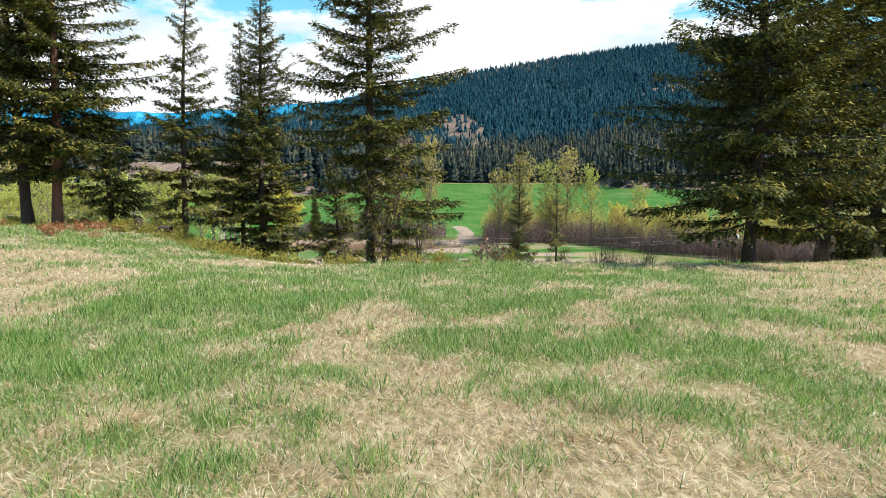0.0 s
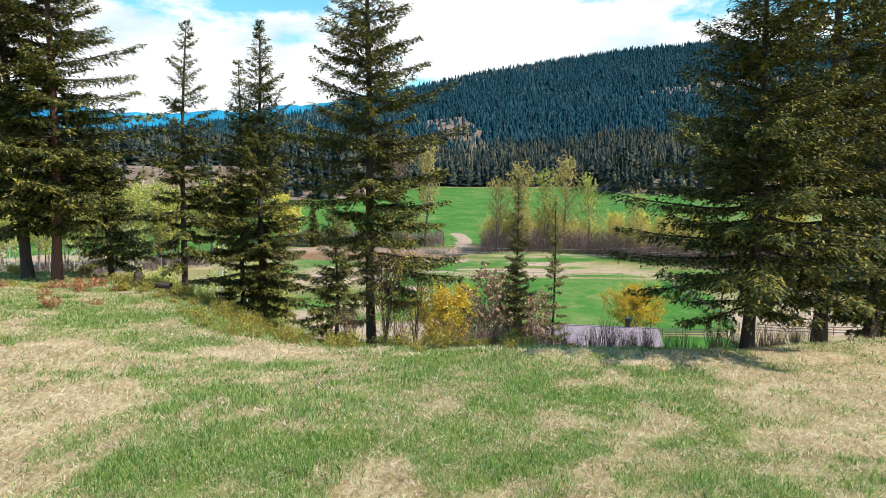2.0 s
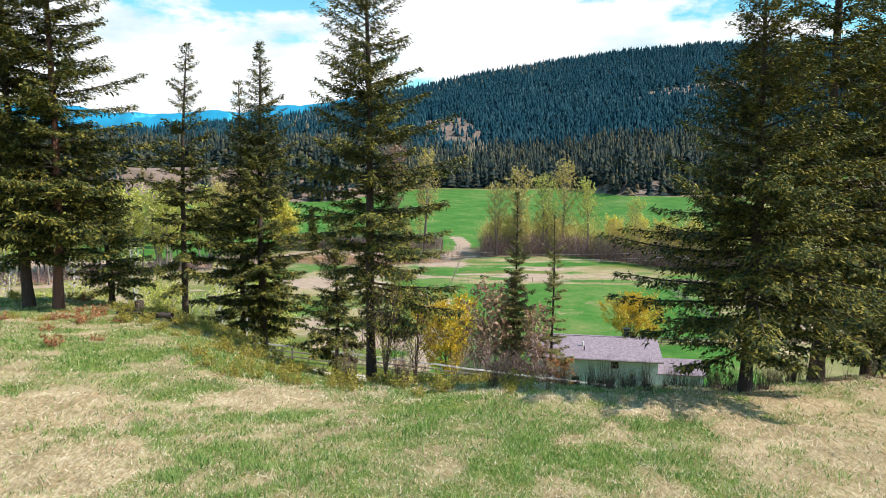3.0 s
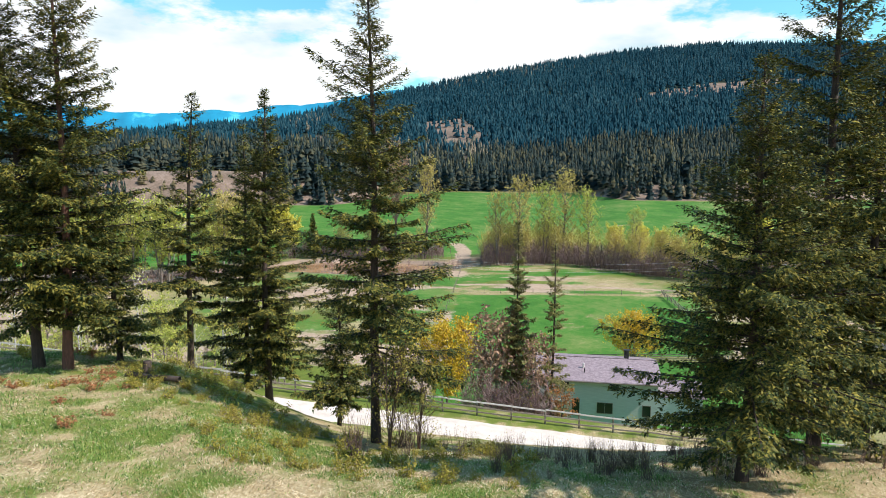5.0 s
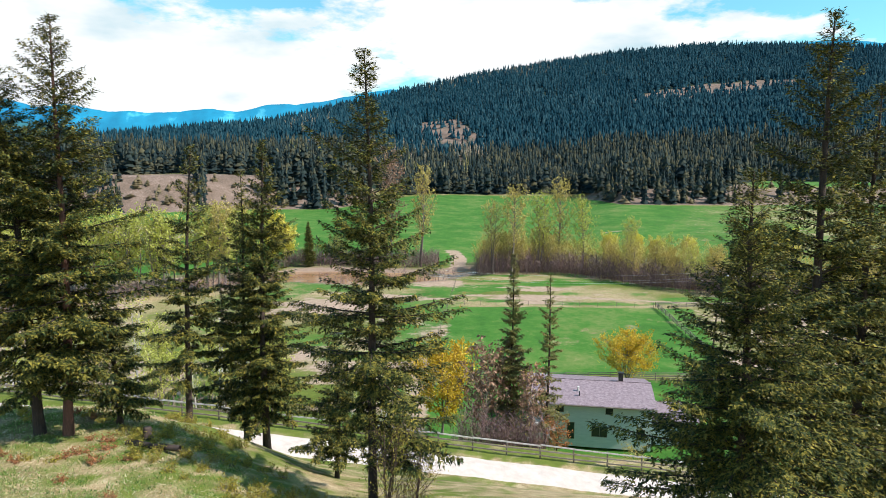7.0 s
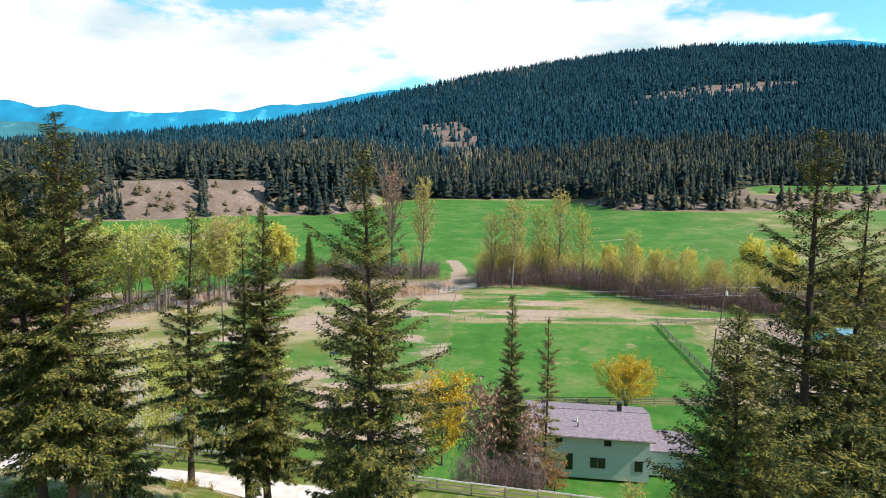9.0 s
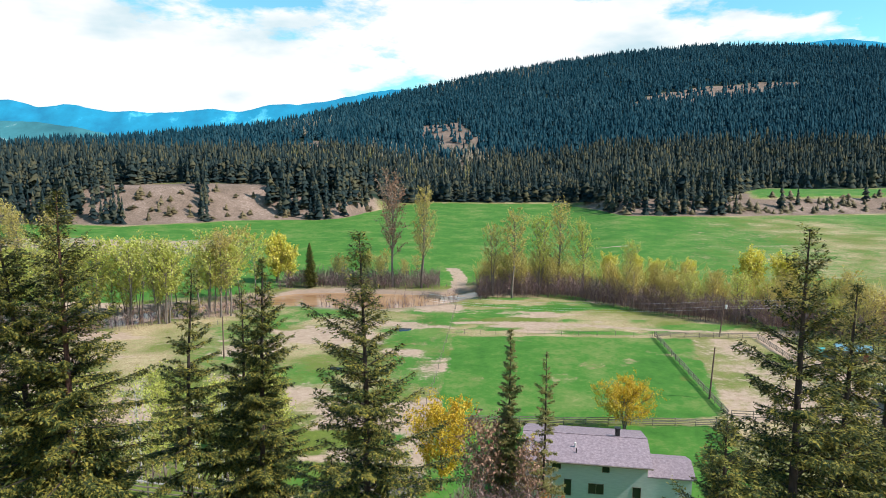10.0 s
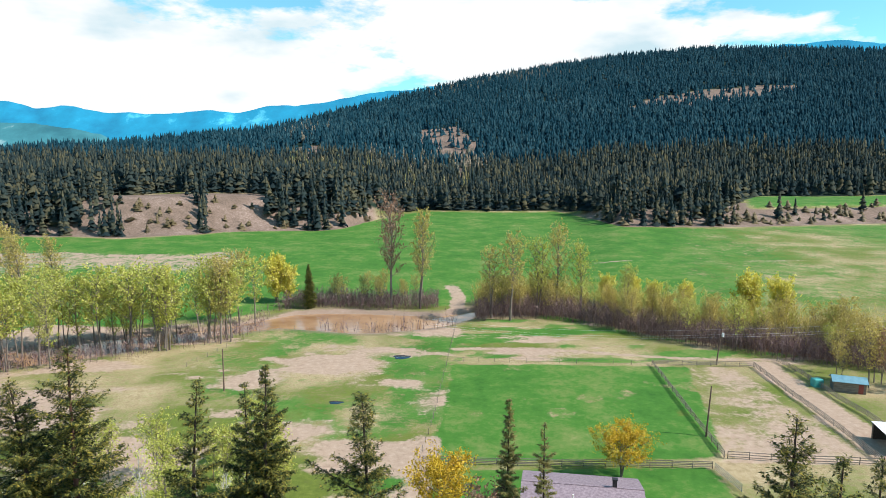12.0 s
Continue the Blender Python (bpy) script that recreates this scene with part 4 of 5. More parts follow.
def build_thicket(name, label, spots, height, mat, seed, twigs=7, width=0.05):
    """Many thin upright stems with short twigs, as one mass."""
    r = np.random.RandomState(seed)
    x, y = spots
    n = len(x)
    z = land(x, y) - 0.1
    h = height * r.uniform(0.45, 1.15, n)
    p0 = np.stack([x, y, z], -1)
    d = np.stack([r.normal(0, 0.16, n), r.normal(0, 0.16, n), np.ones(n)], -1) * h[:, None]
    ang = r.uniform(0, np.pi, n)
    sd = np.stack([np.cos(ang), np.sin(ang), np.zeros(n)], -1) * width * 0.5
    q = [np.stack([p0 - sd, p0 + sd, p0 + d + sd * 0.15, p0 + d - sd * 0.15], 1)]
    for k in range(twigs):
        s = r.uniform(0.2, 0.95, n)
        a = p0 + d * s[:, None]
        t = np.stack([r.normal(0, 0.7, n), r.normal(0, 0.7, n), r.uniform(0.3, 1.2, n)], -1) * (h * 0.20)[:, None]
        sd2 = np.stack([r.normal(0, 1, n), r.normal(0, 1, n), r.normal(0, 0.3, n)], -1) * width * 0.45
        q.append(np.stack([a - sd2, a + sd2, a + t + sd2 * 0.3, a + t - sd2 * 0.3], 1))
    q = np.concatenate(q)
    ob = new(name, mesh_of(name, q.reshape(-1, 3), np.arange(len(q) * 4).reshape(-1, 4)))
    ob.data.materials.append(mat)
    return tagged(ob, label, "thicket", kind="stuff")


def band(n, x0, x1, lo, hi, seed):
    r = np.random.RandomState(seed)
    x = r.uniform(x0, x1, n)
    return x, creek_y(x) + r.uniform(lo, hi, n)


build_thicket("creek_thicket", "leafless purple-brown brush along the creek bank", band(6800, 13, 140, -15, 4, 1), 7.0, TWIG, 101, 7, 0.07)
build_thicket("grove_thicket", "leafless brown brush under the creek-side grove", band(1700, -125, -52, -20, 12, 2), 3.6, TWIG, 102, 7, 0.09)
build_thicket("far_bank_thicket", "low brown brush on the far creek bank", band(1800, -52, 1, 15, 30, 3), 4.5, TWIG, 103, 8, 0.10)
build_thicket("shore_thicket", "few thin bare saplings at the water's edge", band(150, -34, 6, -13.5, -9.5, 4), 5.0, TWIG, 104, 6, 0.08)
_x, _y = band(2600, 14, 130, 0, 13, 5)
build_thicket("budding_thicket", "yellow-green budding saplings along the creek", (_x, _y), 10.0, LEAF_BUFF, 105, 9, 0.13)
r_ = np.random.RandomState(9)
build_thicket("yard_thicket", "grey leafless brush between lane and house", (r_.uniform(1.5, 10, 700), r_.uniform(55, 63, 700)), 3.4, TWIG, 106, 8, 0.035)
build_thicket("slope_thicket", "bare brown brush on the lower slope", (r_.uniform(-48, -14, 900), r_.uniform(53.5, 74, 900)), 3.0, TWIG, 107, 7, 0.04)


LEAF_FAR = foliage("far_spring_leaves", [(0.2, (0.10, 0.12, 0.04)), (0.6, (0.17, 0.17, 0.06)), (0.9, (0.24, 0.20, 0.10))], (0.2, 0.2, 0.05), 0.2)


HAZY_BUD = foliage("hazy_buds", [(0.2, (0.10, 0.12, 0.10)), (0.6, (0.18, 0.17, 0.13)), (0.9, (0.28, 0.23, 0.17))], (0.2, 0.2, 0.1), 0.15, 0.95, 0.01, 0.05)
SCRUB_FAR = foliage("far_scrub", [(0.2, (0.06, 0.05, 0.03)), (0.6, (0.13, 0.105, 0.05)), (0.9, (0.20, 0.16, 0.09))], (0.15, 0.12, 0.05), 0.1)


def build_forest():
    """Far coniferous woods: each tree a few ragged tiers; one mass."""
    r = np.random.RandomState(77)

    def scatter(y0, y1, space0, space1, ulim):
        xs, ys = [], []
        y = y0
        while y < y1:
            sp = space0 + (space1 - space0) * (y - y0) / (y1 - y0)
            n = int(2 * ulim * y / sp)
            xs.append(r.uniform(-ulim * y, ulim * y, n))
            ys.append(y + r.uniform(-sp, sp, n))
            y += sp
        return np.concatenate(xs), np.concatenate(ys)

    def raise_trees(name, x, y, high, wide, tiers, sides, mat, label, bare=0.08):
        n = len(x)
        z = land(x, y) - 0.4
        out = []
        for k in range(tiers):
            lo = bare + (0.92 - bare) * k / tiers
            hi = min(1.0, lo + 1.45 * (1 - bare) / tiers) if k < tiers - 1 else 1.0
            ang = np.arange(sides) * 2 * np.pi / sides + r.uniform(0, 6.28, n)[:, None]
            rad = (wide * (1 - lo) ** 0.9)[:, None] * r.uniform(0.35, 1.3, (n, sides))
            ring = np.stack([x[:, None] + rad * np.cos(ang), y[:, None] + rad * np.sin(ang), z[:, None] + high[:, None] * (lo + r.uniform(-0.05, 0.03, (n, sides)))], -1)
            apex = np.stack([x, y, z + high * hi], -1)
            out.append(np.concatenate([ring, apex[:, None, :]], 1))
        v = np.concatenate(out, 1)
        per = tiers * (sides + 1)
        f = []
        for k in range(tiers):
            o = k * (sides + 1)
            for j in range(sides):
                f.append((o + j, o + (j + 1) % sides, o + sides))
        f = (np.arange(n) * per)[:, None, None] + np.array(f)[None]
        ob = new(name, mesh_of(name, v.reshape(-1, 3), f.reshape(-1, 3)))
        ob.data.materials.append(mat)
        return tagged(ob, label, "forest", kind="stuff")

    def wooded(x, y):
        u = x / y
        fe = field_edge(u)
        edge = 8 + 66 * step(-0.25, -0.29, u) * step(-0.56, -0.49, u) + 34 * step(0.22, 0.27, u) + 130 * step(0.45, 0.50, u)
        return (y > fe + edge + 26 * (fbm(x, y, 30, 111) - 0.5)) & (clearing(x, y) < 0.25 + 0.86 * r.rand(len(x)))
    x, y = scatter(380, 820, 7.4, 7.6, 0.86)
    ok = wooded(x, y)
    x, y = x[ok], y[ok]
    front = y < field_edge(x / y) + 130
    raise_trees("front_forest", x[front], y[front], 13 + 17 * r.rand(front.sum()) * (0.4 + fbm(x[front], y[front], 25, 115)), r.uniform(3.2, 6.2, front.sum()), 9, 7, NEAR_WOOD, "dark conifer wood at the far edge of the fields")
    x, y = x[~front], y[~front]
    raise_trees("edge_forest", x, y, r.uniform(12, 27, len(x)), r.uniform(3.0, 5.6, len(x)), 5, 6, NEAR_WOOD, "dark conifer wood rising behind the fields")
    x, y = scatter(815, 2280, 7.2, 11.5, 0.80)
    ok = wooded(x, y) & (y < np.interp(x / y, RIDGE_U, RIDGE_Y) + 60)
    x, y = x[ok], y[ok]
    raise_trees("hill_forest", x, y, r.uniform(10, 22, len(x)), r.uniform(3.4, 6.2, len(x)), 3, 5, HAZED_NEEDLES, "dense dark conifer forest covering the hillside")
    u = np.concatenate([r.uniform(-0.30, 0.06, 70), r.uniform(-0.22, -0.17, 30)])
    y = r.uniform(560, 760, 100)
    raise_trees("lime_forest", u * y, y, r.uniform(14, 24, 100), r.uniform(2.5, 4.5, 100), 7, 8, LEAF_FAR, "pale spring-green broadleaves among the conifers", 0.2)
    u = np.concatenate([r.uniform(0.24, 0.75, 110), r.uniform(-0.5, -0.1, 50)])
    y = field_edge(u) + r.uniform(2, 34, 160)
    raise_trees("bank_scrub", u * y, y, r.uniform(2.0, 6.5, 160), r.uniform(2.0, 4.2, 160), 4, 9, SCRUB_FAR, "brown and olive scrub along the far bank", 0.0)
    u = np.array([0.46, 0.53, 0.555, 0.60, 0.66])
    y = field_edge(u) + np.array([6, 14, 20, 10, 24])
    raise_trees("terrace_spruce_stand", u * y, y, np.array([13, 19, 12, 9, 16.0]), np.array([2.6, 3.2, 2.4, 2.2, 3.0]), 10, 9, NEAR_WOOD, "few dark spruces standing on the terrace edge", 0.03)
    # pale leafless stands high on the hill and round the cleared patches
    u = np.concatenate([r.normal(0.125, 0.03, 110), r.normal(-0.195, 0.016, 70), r.uniform(-0.10, 0.085, 170), r.uniform(-0.02, 0.08, 60)])
    y = np.concatenate([r.uniform(1780, 1960, 110), r.uniform(980, 1240, 70), r.uniform(760, 900, 170), r.uniform(1640, 1850, 60)])
    raise_trees("pale_hill_stand", u * y, y, r.uniform(10, 19, 410), r.uniform(2.6, 5.0, 410), 6, 7, HAZY_BUD, "pale grey-brown leafless stands among hillside conifers", 0.15)
    # scattered trees on the banks
    n = 420
    u = np.concatenate([r.uniform(-0.8, -0.1, n), r.uniform(0.2, 0.8, n)])
    y = field_edge(u) + r.uniform(0, 75, 2 * n)
    x = u * y
    keep = ((fbm(x, y, 45, 113) > 0.63) & (u < 0.42)) | (u < -0.48) | ((u > -0.25) & (u < -0.04)) | (np.abs(u - 0.36) < 0.10) | (np.abs(u + 0.365) < 0.016)
    x, y = x[keep], y[keep]
    raise_trees("bank_forest", x, y, r.uniform(8, 24, len(x)), r.uniform(2.0, 3.8, len(x)), 9, 8, NEAR_WOOD, "scattered conifers on the brown river bank", 0.05)


build_forest()

# ---- fences ----


def rail_fence(name, points, posts_every, rails, high, label, top_pale=False, post_r=0.07, rail_h=0.11, wire=False):
    """Posts and rails along a line of points."""
    x0, y0 = points[0]
    t = thing(name, x0, y0, on_land(x0, y0), label, "fence")
    inv = t.matrix_world.inverted()
    pts = [Vector((*points[0], 0))]
    for a, b in zip(points, points[1:]):
        a, b = Vector((*a, 0)), Vector((*b, 0))
        n = max(1, round((b - a).length / posts_every))
        pts += [a.lerp(b, (k + 1) / n) for k in range(n)]
    rr = random.Random(name)
    bm = bmesh.new()
    bmesh.ops.create_cone(bm, cap_ends=True, segments=7, radius1=post_r, radius2=post_r * 0.9, depth=high + 0.5, matrix=Matrix.Translation((0, 0, (high - 0.5) / 2 + 0.06)))
    me = bpy.data.meshes.new(name + "_post")
    bm.to_mesh(me)
    bm.free()
    me.materials.append(WOOD_OLD)
    bm = bmesh.new()
    add_box(bm, 0, 1, -0.03, 0.03, -rail_h / 2, rail_h / 2)
    rail_me = bpy.data.meshes.new(name + "_rail")
    bm.to_mesh(rail_me)
    bm.free()
    rail_me.materials.append(WOOD_OLD)
    pale_me = rail_me.copy()
    pale_me.materials.clear()
    pale_me.materials.append(WOOD_PALE)
    tops = [Vector((p.x, p.y, on_land(p.x, p.y))) for p in pts]
    for p in tops:
        o = new("post", me)
        o.parent = t
        o.matrix_basis = inv @ Matrix.Translation(p) @ pose(0, 0, 0, rr.uniform(-3, 3), rr.uniform(-3, 3), rr.uniform(0, 90))
    for a, b in zip(tops, tops[1:]):
        for k in range(rails):
            hz = high * (0.30 + 0.66 * k / max(1, rails - 1)) if rails > 1 else high * 0.9
            pa, pb = a + Vector((0, 0, hz + rr.uniform(-0.05, 0.05))), b + Vector((0, 0, hz + rr.uniform(-0.05, 0.05)))
            d = pb - pa
            nrm = Vector((d.y, -d.x, 0)).normalized() * (post_r + 0.02)
            q = d.to_track_quat("X", "Z").to_matrix().to_4x4()
            o = new("rail", pale_me if (top_pale and k == rails - 1) else rail_me)
            o.parent = t
            th = 0.25 if wire else 1.0
            o.matrix_basis = inv @ Matrix.Translation(pa + nrm - d.normalized() * 0.06) @ q @ Matrix.Diagonal((d.length + 0.12, th, th, 1))
    return t


FY = ROAD_Y + ROAD_HALF + 1.1
rail_fence("rail_fence", [(-52, FY + 0.8), (-30, FY + 0.3), (0, FY), (14, FY), (40, FY + 0.6)], 3.0, 3, 1.25, "weathered wooden rail fence along the gravel lane", True)
rail_fence("rail_fence", [(-2, 99.2), (6.2, 98.7), (37.2, 97.0), (43.4, 96.6)], 3.6, 4, 1.25, "grey split-rail fence behind the house")
rail_fence("rail_fence", [(46.8, 100.2), (51.9, 151.2)], 3.2, 4, 1.3, "weathered rail fence beside the green paddock")
rail_fence("rail_fence", [(52.4, 151.2), (75.8, 149.8)], 3.3, 4, 1.3, "weathered rail fence closing the far side of the corral")
rail_fence("rail_fence", [(75.8, 149.2), (71.6, 97.5), (71.4, 84)], 3.3, 4, 1.3, "weathered rail fence along the dusty track")
rail_fence("rail_fence", [(47.4, 100.2), (71.0, 97.8)], 3.3, 3, 1.3, "plain rail fence on the near side of the corral")
rail_fence("rail_fence", [(83.6, 154), (83.9, 143.5), (82.3, 128.1), (82.2, 118.3), (80.5, 106)], 3.0, 4, 1.3, "weathered rail fence beside a small shed")
rail_fence("wire_fence", [(3.0, 154), (18, 153.2), (34, 152.2), (51.5, 151.4)], 4.0, 2, 1.15, "thin wire pasture fence on short posts", post_r=0.05, wire=True)
rail_fence("wire_fence", [(6.0, 189), (3.0, 154.5), (-0.4, 118), (-2.5, 99.5)], 4.0, 2, 1.15, "thin wire fence dividing green and worn pasture", post_r=0.05, wire=True)
rail_fence("wire_fence", [(-58.8, 150), (-49, 186), (-30, 189.5), (-10, 189.5)], 4.0, 2, 1.1, "thin wire fence along the creek bank", post_r=0.05, wire=True)

# ---- house ----
SIDING = surface("pale_siding", (0.40, 0.455, 0.45), (0.53, 0.58, 0.565), 1.0, 0.7, 18, 0.15, 0.005, (1, 1, 6))
SHINGLE = surface("grey_shingle", (0.15, 0.115, 0.135), (0.31, 0.25, 0.28), 3.0, 0.9, 16, 0.5, 0.02, vary=0.2)
TRIM = surface("white_trim", (0.62, 0.60, 0.56), (0.80, 0.79, 0.76), 2.0, 0.6, 20, 0.1)
DARK_METAL = surface("dark_metal", (0.02, 0.02, 0.022), (0.07, 0.07, 0.075), 5.0, 0.5, 30, 0.1, metal=0.6)
WHITE_METAL = surface("white_metal_roof", (0.62, 0.64, 0.66), (0.82, 0.84, 0.86), 0.6, 0.35, 6, 0.1, vary=0.0)


BLUE_METAL = surface("blue_metal_roof", (0.10, 0.24, 0.30), (0.20, 0.38, 0.46), 0.8, 0.4, 8, 0.1, vary=0.0)


def glass_material():
    m, n, l, p = material("window_glass")
    p.inputs["Base Color"].default_value = (0.015, 0.018, 0.02, 1)
    p.inputs["Roughness"].default_value = 0.05
    return m


GLASS = glass_material()


def add_window(house, x, z, w, h, y=-0.02):
    bm = bmesh.new()
    for a, b, c, d in ((x - w / 2 - 0.06, x + w / 2 + 0.06, z - h / 2 - 0.06, z - h / 2), (x - w / 2 - 0.06, x + w / 2 + 0.06, z + h / 2, z + h / 2 + 0.06),
                       (x - w / 2 - 0.06, x - w / 2, z - h / 2, z + h / 2), (x + w / 2, x + w / 2 + 0.06, z - h / 2, z + h / 2)):
        add_box(bm, a, b, y - 0.03, y + 0.05, c, d)
    if w > 1:
        add_box(bm, x - 0.025, x + 0.025, y - 0.02, y + 0.04, z - h / 2, z + h / 2)
    win = part("window", bm, WOOD_OLD, house)
    part("pane", box(x - w / 2, x + w / 2, y, y + 0.02, z - h / 2, z + h / 2), GLASS, win)


def gable(length, depth, eave, ridge, over, thick=0.16):
    """Two roof slabs meeting at the ridge, with overhang."""
    slabs = []
    half = depth / 2
    for s in (-1, 1):
        bm = bmesh.new()
        slope = (ridge - eave) / half
        y0, z0 = half + s * (half + over), eave - slope * over
        prof = [(half, ridge), (y0, z0), (y0, z0 - thick), (half, ridge - thick)]
        a = [bm.verts.new((-over, y, z)) for y, z in prof]
        b = [bm.verts.new((length + over, y, z)) for y, z in prof]
        bm.faces.new(a)
        bm.faces.new(b[::-1])
        for k in range(4):
            bm.faces.new((a[k], b[k], b[(k + 1) % 4], a[(k + 1) % 4]))
        bmesh.ops.recalc_face_normals(bm, faces=bm.faces[:])
        slabs.append(bm)
    return slabs


def gable_walls(length, depth, eave, ridge, w=0.2):
    bm = bmesh.new()
    prof = [(0, 0), (depth, 0), (depth, eave - 0.2), (depth / 2, ridge - 0.2), (0, eave - 0.2)]
    a = [bm.verts.new((0, y, z)) for y, z in prof]
    b = [bm.verts.new((length, y, z)) for y, z in prof]
    bm.faces.new(a)
    bm.faces.new(b[::-1])
    for k in range(5):
        bm.faces.new((a[k], b[k], b[(k + 1) % 5], a[(k + 1) % 5]))
    bmesh.ops.recalc_face_normals(bm, faces=bm.faces[:])
    return bm


def build_house():
    t = thing("house", 11.0, 76.5, FLOOR - 0.9, "two-storey pale house with a low grey shingle roof", "house", turn=-10.0)
    L, D, E, R = 14.6, 10.4, 5.55, 6.75
    part("wall", gable_walls(L, D, E, R), SIDING, t)
    for bm in gable(L, D, E, R, 0.55):
        part("roof", bm, SHINGLE, t)
    part("ridge_cap", box(-0.55, L + 0.55, D / 2 - 0.16, D / 2 + 0.16, R - 0.02, R + 0.05, 0.02), SHINGLE, t)
    part("gutter", box(-0.55, L + 0.55, -0.66, -0.56, E - 0.32, E - 0.17, 0.02), WOOD_OLD, t)
    for x, z, w, h in ((8.6, 2.05, 1.75, 1.25), (5.2, 2.0, 0.8, 2.0), (13.4, 1.95, 0.9, 1.3), (9.7, 4.75, 0.8, 0.95), (3.8, 4.75, 1.0, 0.95)):
        add_window(t, x, z, w, h)
    ch = part("chimney", box(11.2, 11.75, D / 2 - 0.1, D / 2 + 0.45, R - 0.3, R + 1.0, 0.02), DARK_METAL, t, "dark square chimney")
    part("chimney_cap", box(11.1, 11.85, D / 2 - 0.2, D / 2 + 0.55, R + 1.02, R + 1.12), DARK_METAL, ch)
    bm = bmesh.new()
    bmesh.ops.create_cone(bm, cap_ends=True, segments=10, radius1=0.12, radius2=0.12, depth=0.6, matrix=Matrix.Translation((6.1, 2.5, R - 0.35)))
    part("roof_vent", bm, TRIM, t, "white roof vent")
    bm = bmesh.new()
    bmesh.ops.create_cone(bm, cap_ends=True, segments=10, radius1=0.07, radius2=0.07, depth=0.6, matrix=Matrix.Translation((6.2, 1.4, R - 0.6)))
    part("roof_vent", bm, DARK_METAL, t)
    # small deck with pale rail at the lane side
    deck = part("deck", box(-1.2, 3.4, -2.6, -0.02, 2.55, 2.75), WOOD_OLD, t)
    part("deck_rail", box(-1.2, 3.4, -2.66, -2.56, 3.62, 3.74), TRIM, deck)
    for k in range(12):
        part("baluster", box(-1.15 + k * 0.41, -1.09 + k * 0.41, -2.64, -2.58, 2.75, 3.62), WOOD_OLD, deck)
    for x in (-1.1, 1.1, 3.3):
        part("deck_post", box(x - 0.07, x + 0.07, -2.6, -2.46, 0, 2.55), WOOD_OLD, deck)
    w = thing("house_wing", 25.6, 75.8, FLOOR - 0.75, "low wing of the house with grey shingles", "house", turn=-10.0)
    part("wall", gable_walls(5.6, 6.0, 3.4, 4.3), SIDING, w)
    for bm in gable(5.6, 6.0, 3.4, 4.3, 0.4):
        part("roof", bm, SHINGLE, w)


build_house()


def build_outbuildings():
    shed = thing("shed", 84.4, 132.6, FLOOR, "small dark board shed with a bluish metal roof", "shed", turn=-22)
    part("wall", gable_walls(6.0, 3.6, 2.4, 3.2), WOOD_OLD, shed)
    for bm in gable(6.0, 3.6, 2.4, 3.2, 0.35, 0.08):
        part("roof", bm, BLUE_METAL, shed)
    part("door", box(4.6, 5.5, -0.06, -0.005, 0.05, 1.95), surface("red_door", (0.22, 0.05, 0.04), (0.34, 0.09, 0.07)), shed)
    tank = thing("water_tank", 82.9, 136.0, on_land(82.9, 136.0), "turquoise plastic storage box beside the shed", "tank")
    part("body", box(-1.0, 1.0, -0.9, 0.9, -0.1, 1.7, 0.12), surface("turquoise", (0.04, 0.30, 0.28), (0.09, 0.45, 0.42)), tank)
    car = thing("carport", 74.5, 101.5, FLOOR, "open carport with a white metal roof", "carport", turn=-14)
    bm = bmesh.new()
    for k in range(27):
        add_box(bm, k * 0.42, k * 0.42 + 0.4, -0.4, 7.4, 3.0, 3.06 + 0.03 * (k % 2))
    part("roof", bm, WHITE_METAL, car)
    for x in (0.2, 5.5, 10.9):
        for y in (0, 7.0):
            part("post", box(x - 0.09, x + 0.09, y - 0.09, y + 0.09, -0.3, 3.0), WOOD_OLD, car)
    part("back_wall", box(0.2, 10.9, 7.05, 7.15, -0.2, 2.9), DARK_METAL, car)


build_outbuildings()


def utility_pole(x, y, high, label, lean=0.0, box_on=False):
    t = thing("utility_pole", x, y, on_land(x, y), label, "pole", "poles in the valley")
    hs = np.linspace(0, 1, 5)
    v, f = tube_arrays(np.stack([lean * hs, 0 * hs, hs * (high + 0.4) - 0.4], -1), 0.17 - 0.06 * hs, 9)
    child("shaft", mesh_of("pole_shaft", v, f, smooth=True), STEM_DARK, t)
    if box_on:
        bm = bmesh.new()
        bmesh.ops.create_cone(bm, cap_ends=True, segments=12, radius1=0.28, radius2=0.28, depth=0.9, matrix=Matrix.Translation((lean + 0.35, 0, high - 1.6)))
        part("transformer", bm, WHITE_METAL, t)
    return Vector((x + lean, y, on_land(x, y) + high - 0.2))


P1 = utility_pole(67.6, 151.6, 9.0, "leaning wooden power pole with a grey transformer", 0.9, True)
utility_pole(47.5, 109.0, 9.2, "tall bare wooden pole by the corral fence", 0.5)
utility_pole(-44.6, 133.3, 9.0, "tall bare wooden pole in the worn pasture")


def wire(a, b, sag):
    s = np.linspace(0, 1, 24)[:, None]
    path = np.array(a)[None] * (1 - s) + np.array(b)[None] * s
    path[:, 2] -= sag * 4 * (s * (1 - s))[:, 0]
    ob = new("power_cable", mesh_of("power_cable", *tube_arrays(path, np.full(24, 0.013), 4)))
    ob.data.materials.append(WHITE_METAL)
    tagged(ob, "thin overhead power cable strung between poles", "cable", "overhead cables")


for dz in (0.0, -1.3, -1.9):
    wire(P1 + Vector((0, 0, dz)), (135, 158, -9 + dz), 1.2)
    wire(P1 + Vector((0, 0, dz)), (-2, 178, -16 + dz), 1.6)


